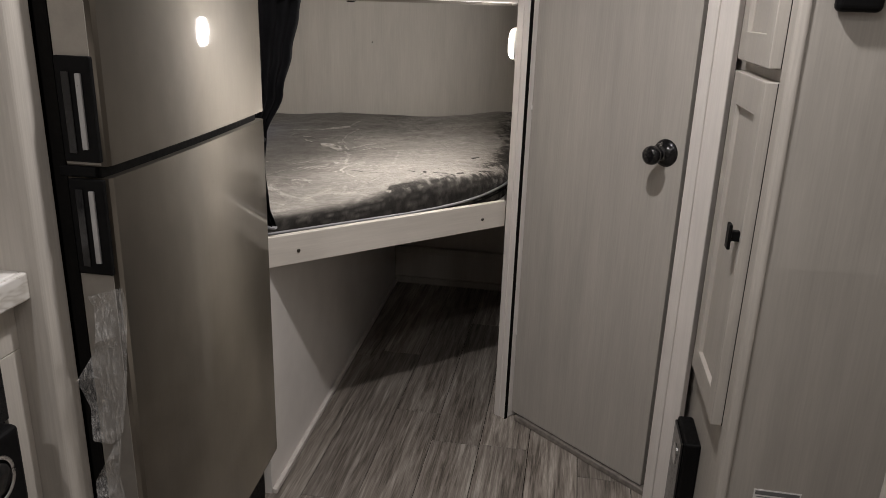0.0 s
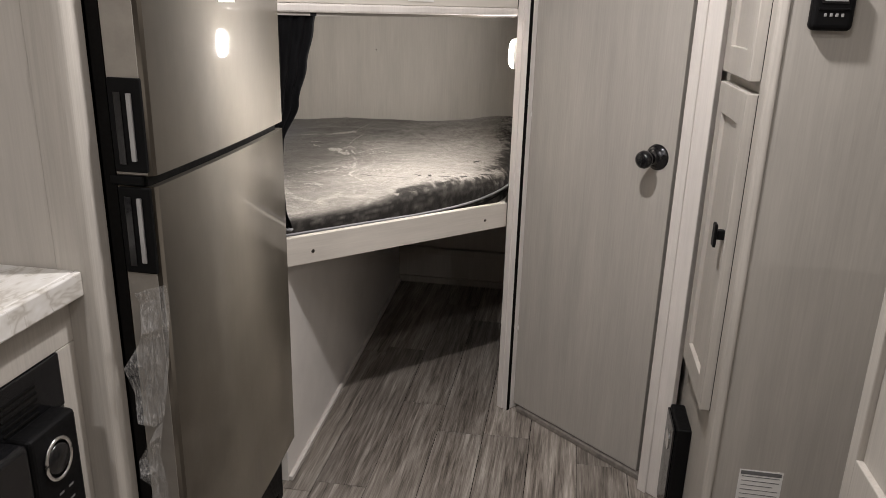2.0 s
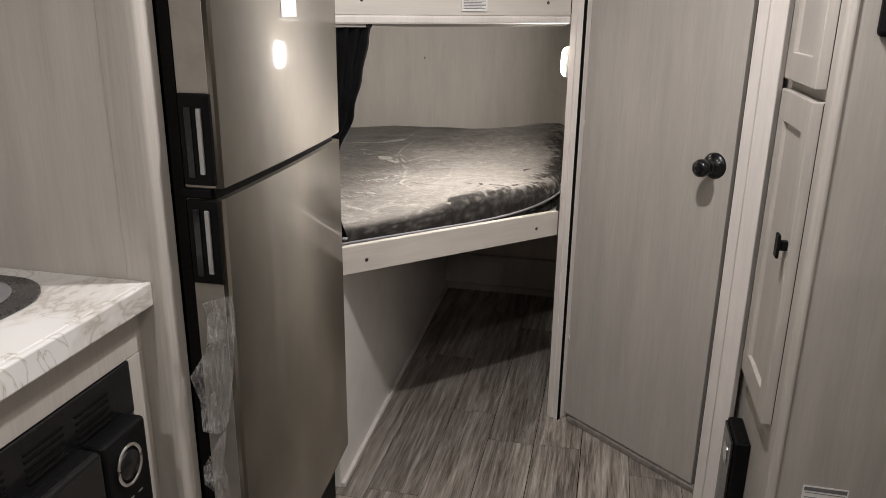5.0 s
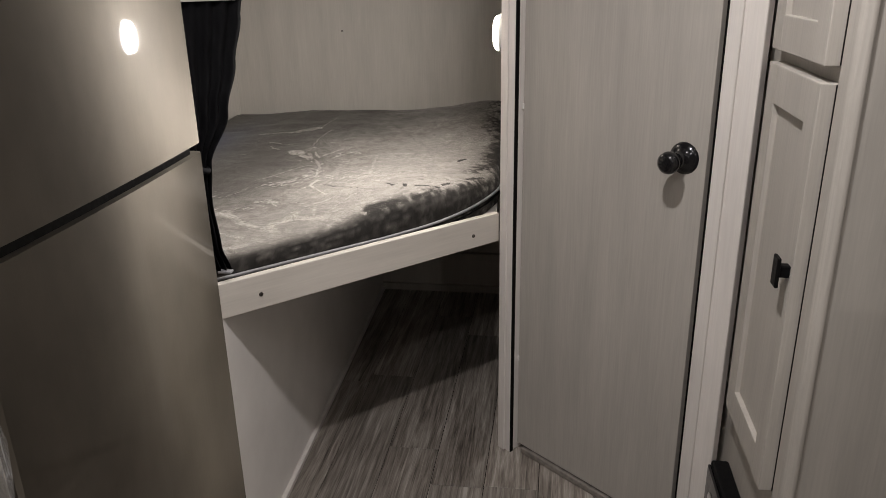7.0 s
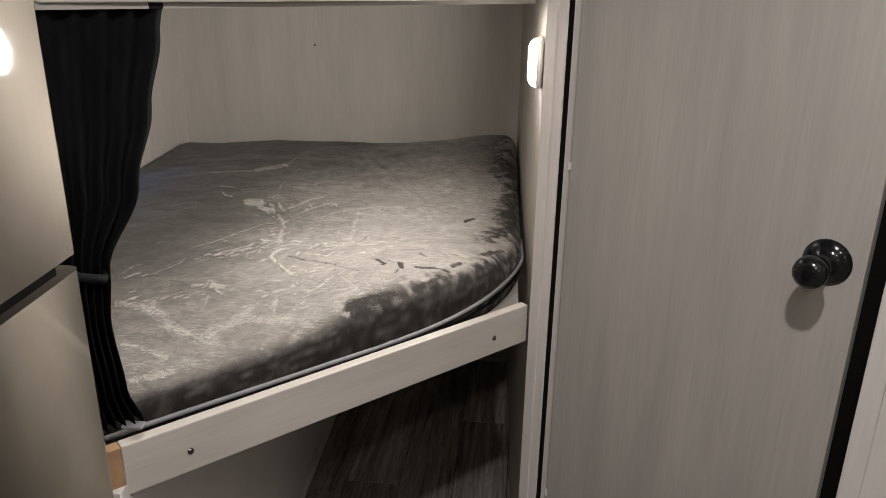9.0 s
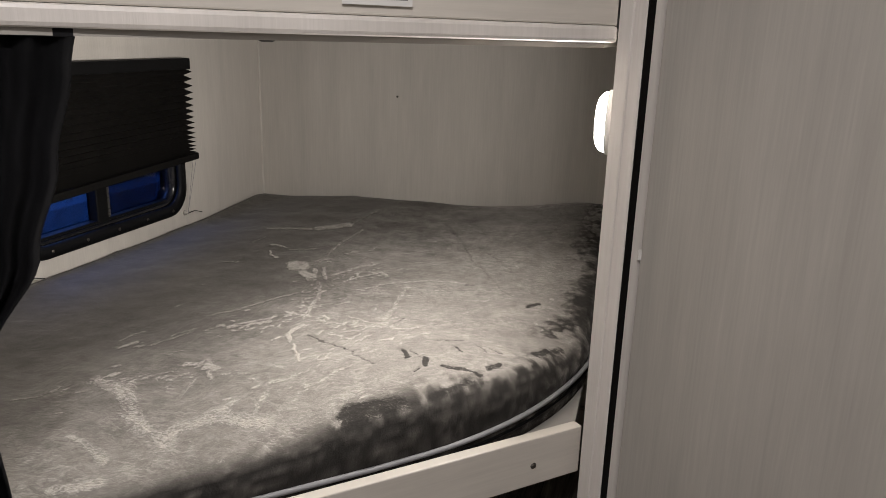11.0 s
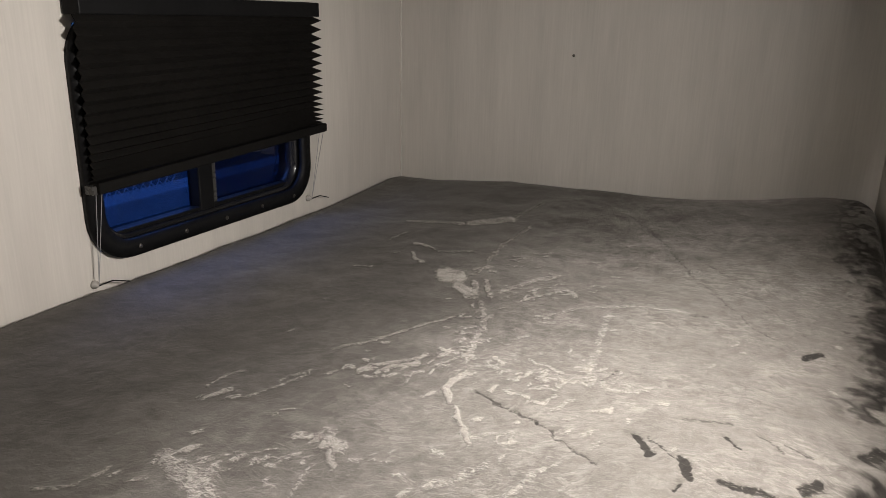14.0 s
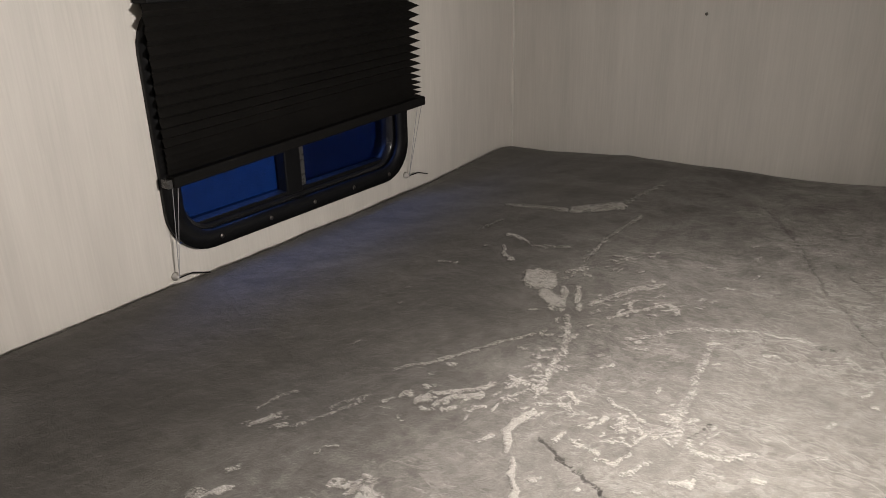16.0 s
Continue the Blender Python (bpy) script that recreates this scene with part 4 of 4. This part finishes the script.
part("gap_seal", prism(mid, 1.0352, 1.0518), RUBBER, fridge, "black filler for the shaded gap between the doors")
part("foot_strip", box(-0.553, -0.535, 1.742, 1.776, 0.0, 0.75, 0.002), BLACK, fridge)
part("toe_panel", box(-0.562, -0.548, FY0, 1.742, 0.0, 0.228, 0.002), BOXWHITE, fridge, "pale panel below the doors")


FILM_ROWS = [(0.868, -0.489, -0.446), (0.845, -0.490, -0.443), (0.797, -0.484, -0.446), (0.772, -0.500, -0.449), (0.730, -0.523, -0.454), (0.677, -0.517, -0.462), (0.629, -0.508, -0.471), (0.615, -0.486, -0.476), (0.590, -0.494, -0.479), (0.546, -0.524, -0.487), (0.522, -0.514, -0.483), (0.495, -0.505, -0.478), (0.43, -0.502, -0.476)]


def film_ribbon(first, last):
    """Torn protective film hanging from the lower door's edge, in sharp folds."""
    bm = bmesh.new()
    rows = []
    for i in range(first, last):
        (za, la, ra), (zb, lb, rb) = FILM_ROWS[i], FILM_ROWS[i + 1]
        for k in range(8):
            s = k / 8
            z, left, right = za + (zb - za) * s, la + (lb - la) * s, ra + (rb - ra) * s
            swell = 0.006 + 0.016 * (s if i % 2 else 1 - s)
            row = []
            for c in range(13):
                u = c / 12
                y = FY0 - 0.006 - swell * (1 - u) - 0.0012 * abs(math.sin(u * 30 + i)) - 0.003 * noise.noise((u * 3, z * 16, 1))
                row.append(bm.verts.new((left + (right - left) * u, y, z + 0.010 * u)))
            rows.append(row)
    for u, v in zip(rows, rows[1:]):
        for k in range(12):
            bm.faces.new((u[k], u[k + 1], v[k + 1], v[k]))
    bmesh.ops.solidify(bm, geom=list(bm.faces), thickness=0.0004)
    return bm


film = thing("protective_film", (-0.46, FY0 - 0.01, 0.87), "torn clear protective film peeling off the fridge door", "plastic film")
part("loose_film", film_ribbon(0, 7), FILM, film)
part("torn_tail", film_ribbon(7, len(FILM_ROWS) - 1), FILM, film)
solid("door_note", slab((bow(1.470), 1.470), (bow(1.397), 1.397), 0.0003, 0.001, 1.308, 1.343), PAPER, "small blank white paper note on the fridge", "note")

# ---- worktop, base cabinet and oven ----
top = thing("worktop", (-0.85, 0.3, 0.87), "white marble-look worktop with a rounded edge", "worktop")
part("slab", box(XW + 0.002, -0.5695, -0.6, 1.0815, 0.868, 0.908, 0.003, 2), MARBLE, top)
part("edge_band", box(-0.569, -0.557, -0.6, 1.0815, 0.868, 0.9085, 0.003, 2), MARBLE, top, "marble-look edge band")
cover = thing("sink_cover", (-0.80, 0.88, 0.908), "dark grey rounded cover set in the worktop", "sink cover")


def rounded_plan(x0, x1, y0, y1, r, n=8):
    return rounded_rect(x0, x1, y0, y1, r, n)


part("lid", prism(rounded_plan(-1.08, -0.668, 0.55, 1.034, 0.10), 0.909, 0.915, 0.002), DARKGREY, cover)
part("recess", prism(rounded_plan(-1.05, -0.70, 0.58, 1.004, 0.085), 0.9152, 0.917, 0.001), PRINT, cover, "lighter grey inner field")
base = thing("base_cabinet", (-0.88, 0.4, 0.0), "pale grey base cabinet with an oven set in", "cabinet")
CF = -0.586
part("top_rail", box(CF - 0.02, CF, -0.6, 1.078, 0.79, 0.867, 0.001), CABINET, base)
part("stile", box(CF - 0.02, CF + 0.0005, 1.035, 1.0775, 0.0, 0.789, 0.001), CABINET, base)
part("lower_panel", box(CF - 0.02, CF, -0.6, 1.0345, 0.0, 0.34, 0.001), CABINET, base)
part("back_panel", box(XW + 0.01, XW + 0.03, -0.6, 1.075, 0.0, 0.866), BOXWHITE, base)
part("end_panel", box(XW + 0.01, CF, -0.62, -0.602, 0.0, 0.866), CABINET, base)
oven = thing("oven", (-0.7, 0.8, 0.345), "black built-in oven with a chrome ringed dial", "oven")
part("casing", box(-1.0, CF - 0.004, 0.50, 1.033, 0.342, 0.788), BLACK, oven)
vent = part("vent_panel", box(CF - 0.006, CF + 0.004, 0.50, 1.034, 0.70, 0.7885, 0.002), GLOSSBLACK, oven, "glossy black vent panel")
for g0 in (0.80, 0.90, 0.69):
    for k in range(5):
        part("vent_slot", box(CF + 0.0035, CF + 0.0055, g0, g0 + 0.075, 0.716 + k * 0.011, 0.721 + k * 0.011, 0.001), RUBBER, vent)
part("door", box(CF, CF + 0.04, 0.50, 0.903, 0.345, 0.713, 0.008, 3), GLOSSBLACK, oven, "glossy black oven door")
panel = part("control_panel", box(CF, CF + 0.04, 0.905, 1.009, 0.345, 0.713, 0.008, 3), BLACK, oven, "black control panel")
ring = [(CF + 0.043, 0.954 + 0.0275 * math.cos(a), 0.657 + 0.032 * math.sin(a)) for a in [2 * math.pi * k / 40 for k in range(40)]]
part("dial_ring", tube(ring, 0.0035, 8, True), CHROME, panel, "chrome dial ring", True)
part("dial", lathe((CF + 0.038, 0.954, 0.657), (CF + 0.046, 0.954, 0.657), [(0, 0.025), (0.7, 0.024), (1, 0.021)], 30), GLOSSBLACK, panel, "", True)
for r in range(4):
    for k in range(3):
        part("button_mark", box(CF + 0.0398, CF + 0.0408, 0.926 + k * 0.022, 0.936 + k * 0.022, 0.595 - r * 0.022, 0.598 - r * 0.022), PRINT, panel)

# ---- pantry ----
pantry = thing("pantry_cabinet", (0.75, 1.8, 0), "tall pale grey pantry cabinet with recessed-panel doors", "cabinet")
PX = 0.532
part("side_panel", box(PX + 0.006, XE - 0.002, 1.602, 1.622, 0.0, CEIL - 0.002), DOOR, pantry, "pale linen-patterned end panel")
part("corner_trim", prism([(PX + 0.014, 1.598), (PX + 0.008, 1.597), (PX - 0.002, 1.601), (PX - 0.006, 1.610), (PX - 0.006, 1.6465), (PX - 0.001, 1.660), (PX + 0.014, 1.660)], 0, CEIL - 0.003, 0.002), CABINET, pantry, "rounded corner trim")
part("face_frame", merge(box(PX, PX + 0.022, 1.6605, 2.18, 1.150, 1.190), box(PX, PX + 0.022, 1.6605, 2.18, 0.0, 0.46), box(PX, PX + 0.022, 1.6605, 1.705, 0.4605, 1.1495), box(PX, PX + 0.022, 2.13, 2.18, 0.4605, 1.1495), box(PX, PX + 0.022, 1.6605, 2.18, 1.1905, CEIL - 0.01)), CABINET, pantry)
part("carcass", box(PX + 0.0225, PX + 0.5, 1.63, 2.18, 0.0, 1.95), CABINET, pantry)


def shaker_door(owner, x, y0, y1, z0, z1, stile, foot, head):
    d = part("door", box(x - 0.017, x - 0.0015, y0 + stile - 0.003, y1 - stile + 0.003, z0 + foot - 0.003, z1 - head + 0.003), CABINET, owner)
    for a, b_ in ((y0, y0 + stile), (y1 - stile, y1)):
        part("stile", box(x - 0.027, x - 0.0015, a, b_, z0, z1, 0.002), CABINET, d)
    for a, b_ in ((z0, z0 + foot), (z1 - head, z1)):
        part("rail", box(x - 0.0269, x - 0.0016, y0 + stile - 0.003, y1 - stile + 0.003, a, b_, 0.002), CABINET, d)
    return d


low = shaker_door(pantry, PX, 1.653, 1.932, 0.470, 1.165, 0.054, 0.060, 0.066)
shaker_door(pantry, PX, 1.653, 1.932, 1.188, 1.93, 0.054, 0.058, 0.066)
# dark strips laid beside the pantry doors as painted shade
for z0, z1 in ((0.472, 1.163), (1.190, 1.928)):
    part("door_gap", box(PX - 0.006, PX - 0.001, 1.6475, 1.6525, z0, z1), RUBBER, pantry, "dark strip standing in for shade beside the door")
part("handle", merge(box(0.488, 0.5055, 1.660, 1.676, 0.864, 0.884, 0.002), box(0.483, 0.489, 1.655, 1.681, 0.848, 0.898, 0.002)), BLACK, low, "square black cabinet pull")

unit = thing("vent_unit", (0.53, 1.9, 0.0), "black wall-mounted box with a pale round emblem", "floor unit")
part("casing", box(0.494, PX - 0.0005, 1.815, 1.950, 0.03, 0.320, 0.006, 3), BLACK, unit)
face = part("face_plate", box(0.4875, 0.4945, 1.825, 1.944, 0.04, 0.312, 0.003), GLOSSBLACK, unit)
part("emblem", lathe((0.488, 1.885, 0.25), (0.485, 1.885, 0.25), [(0, 0.026), (0.7, 0.026), (1, 0.022)], 24), CHROME, face, "pale metallic emblem")
part("foot", box(0.497, PX - 0.002, 1.825, 1.940, 0.0, 0.032), RUBBER, unit)

thermo = thing("thermostat", (0.622, 1.60, 1.29), "black wall thermostat with small keys", "thermostat")
tb = part("body", box(0.577, 0.650, 1.577, 1.6015, 1.288, 1.375, 0.010, 4), BLACK, thermo)
part("display", box(0.591, 0.637, 1.5757, 1.5775, 1.334, 1.350, 0.001), GLOSSBLACK, tb)
for k in range(4):
    part("key", box(0.598 + k * 0.0095, 0.603 + k * 0.0095, 1.5755, 1.5775, 1.312, 1.318, 0.001), GREYBAR, tb)
part("print_bar", box(0.596, 0.634, 1.5750, 1.5760, 1.3385, 1.3455), GREYBAR, tb, "pale unreadable print")
part("lip", box(0.588, 0.640, 1.5745, 1.578, 1.323, 1.327, 0.001), BLACK, tb)


def sticker(name, origin, along, w, h, head, bars, label, out):
    """A paper label: sheet, header band and rows of unreadable print."""
    o, a, n = Vector(origin), Vector(along).normalized(), Vector(out).normalized()

    def plate(u0, u1, v0, v1, lift):
        bm = bmesh.new()
        vs = []
        for lft in (0.0, lift):
            for u, v in ((u0, v0), (u1, v0), (u1, v1), (u0, v1)):
                vs.append(bm.verts.new(o + a * u - Vector((0, 0, v)) + n * lft))
        for f in ((0, 1, 2, 3), (4, 5, 6, 7), (0, 1, 5, 4), (1, 2, 6, 5), (2, 3, 7, 6), (3, 0, 4, 7)):
            bm.faces.new([vs[i] for i in f])
        return bm
    t = thing(name, origin, label, "label")
    part("sheet", plate(0, w, 0, h, 0.0006), PAPER, t)
    part("header", plate(0.003, w - 0.003, 0.003, head, 0.0009), PRINT if name != "caution_label" else YELLOW, t)
    for k in range(bars):
        v = head + 0.004 + k * (h - head - 0.008) / bars
        part("print_line", plate(0.006, w - 0.006 - 0.012 * (k % 3 == 2), v, v + 0.0016, 0.0009), PRINT if k or name != "caution_label" else REDPRINT, t)
    return t


sticker("notice_label", (0.597, 1.6019, 0.365), (1, 0, 0), 0.091, 0.12, 0.012, 9, "white printed notice label on the end panel", (0, -1, 0))
rd = (Vector(RB) - Vector(RA)).normalized()
sticker("caution_label", (-0.275 + 0.0005, 2.137 - 0.0005, 1.366), (rd.x, rd.y, 0), 0.084, 0.047, 0.012, 7, "white and yellow caution label on the upper rail", (rd.y, -rd.x, 0))

# cabinet beside the aisle
seat = thing("aisle_cabinet", (0.95, 0.7, 0), "pale grey aisle cabinet with a recessed-panel door", "cabinet")
part("body", box(0.6425, 1.40, 0.20, 1.160, 0.0, 1.02, 0.002), CABINET, seat)
part("top", box(0.630, 1.40, 0.19, 1.166, 1.0205, 1.05, 0.004), CABINET, seat)
shaker_door(seat, 0.642, 0.70, 1.150, 0.62, 1.005, 0.03, 0.085, 0.085)
shaker_door(seat, 0.642, 0.70, 1.150, 0.10, 0.60, 0.03, 0.085, 0.085)

# ---- outside ----
solid("ground", box(-60, 60, -60, 60, -0.75, -0.7), plain("yard_ground", (0.10, 0.10, 0.11), 0.9), "dark yard ground outside", "", "structure")

def mesh_fence():
    """Diamond wire mesh in one sheet, past the low wall."""
    bm = bmesh.new()
    x, cell, z0, z1, y0, y1 = -3.0, 0.05, 0.37, 1.5, 2.6, 4.55
    r = 0.0034
    n = int((y1 - y0) / cell)
    for k in range(n):
        for s in (1, -1):
            a = Vector((x, y0 + k * cell, z0))
            b = Vector((x + 0.004 * s, y0 + k * cell + s * (z1 - z0) * 0.72, z1))
            side = Vector((0, 0.7071 * r, -0.7071 * r * s))
            up = Vector((r, 0, 0))
            vs = [bm.verts.new(p + o) for p in (a, b) for o in (side, up, -side)]
            for i in range(3):
                j = (i + 1) % 3
                bm.faces.new((vs[i], vs[j], vs[3 + j], vs[3 + i]))
    return bm


fence = thing("wire_fence", (-3.0, 4.4, -0.7), "diamond wire fence on a low pale wall", "fence")
part("low_wall", box(-3.10, -2.94, 0.5, 9.0, -0.7, 0.36, 0.01), plain("painted_block", (0.55, 0.55, 0.55), 0.8), fence)
part("mesh", mesh_fence(), FENCEWIRE, fence)["kind"] = "stuff"
for y in (2.6, 4.6):
    part("post", cylinder((-3.0, y, 0.35), (-3.0, y, 1.55), 0.025, n=14), FENCEWIRE, fence)
solid("backdrop", box(-14, -13.9, -6, 20, -0.7, 3.0), plain("far_hedge", (0.03, 0.035, 0.03), 0.95), "dark hedge beyond the yard", "", "structure")

# ---- floor planks ----
W = 0.148
meshes = {}
x = -0.173 - 7 * W
JOINTS = [0.35, 0.95, 0.10, 0.62, 0.28, 0.86, 0.44, 0.06, 0.70]
k = 0
while x < XE:
    y = YS - 0.9 + JOINTS[k % 9] * 0.9
    first = {5: 1.86, 6: 2.36, 7: 2.20, 8: 2.21, 4: 2.72}.get(k)
    if first:
        y = first - 6 * 0.91
    while y < YN:
        a, b_, c, d = max(x, XW), min(x + W, XE), max(y, YS), min(y + 0.91, YN)
        if b_ - a > 0.01 and d - c > 0.01:
            key = (round(b_ - a, 3), round(d - c, 3))
            if key not in meshes:
                g = 0.0009
                meshes[key] = to_mesh("plank", box(g, key[0] - g, g, key[1] - g, -0.004, 0.0, 0.0008, 1), PLANK)
            ob = new("plank", meshes[key])
            ob.parent = floor
            ob.location = (a, c, 0)
        y += 0.91
    x += W
    k += 1
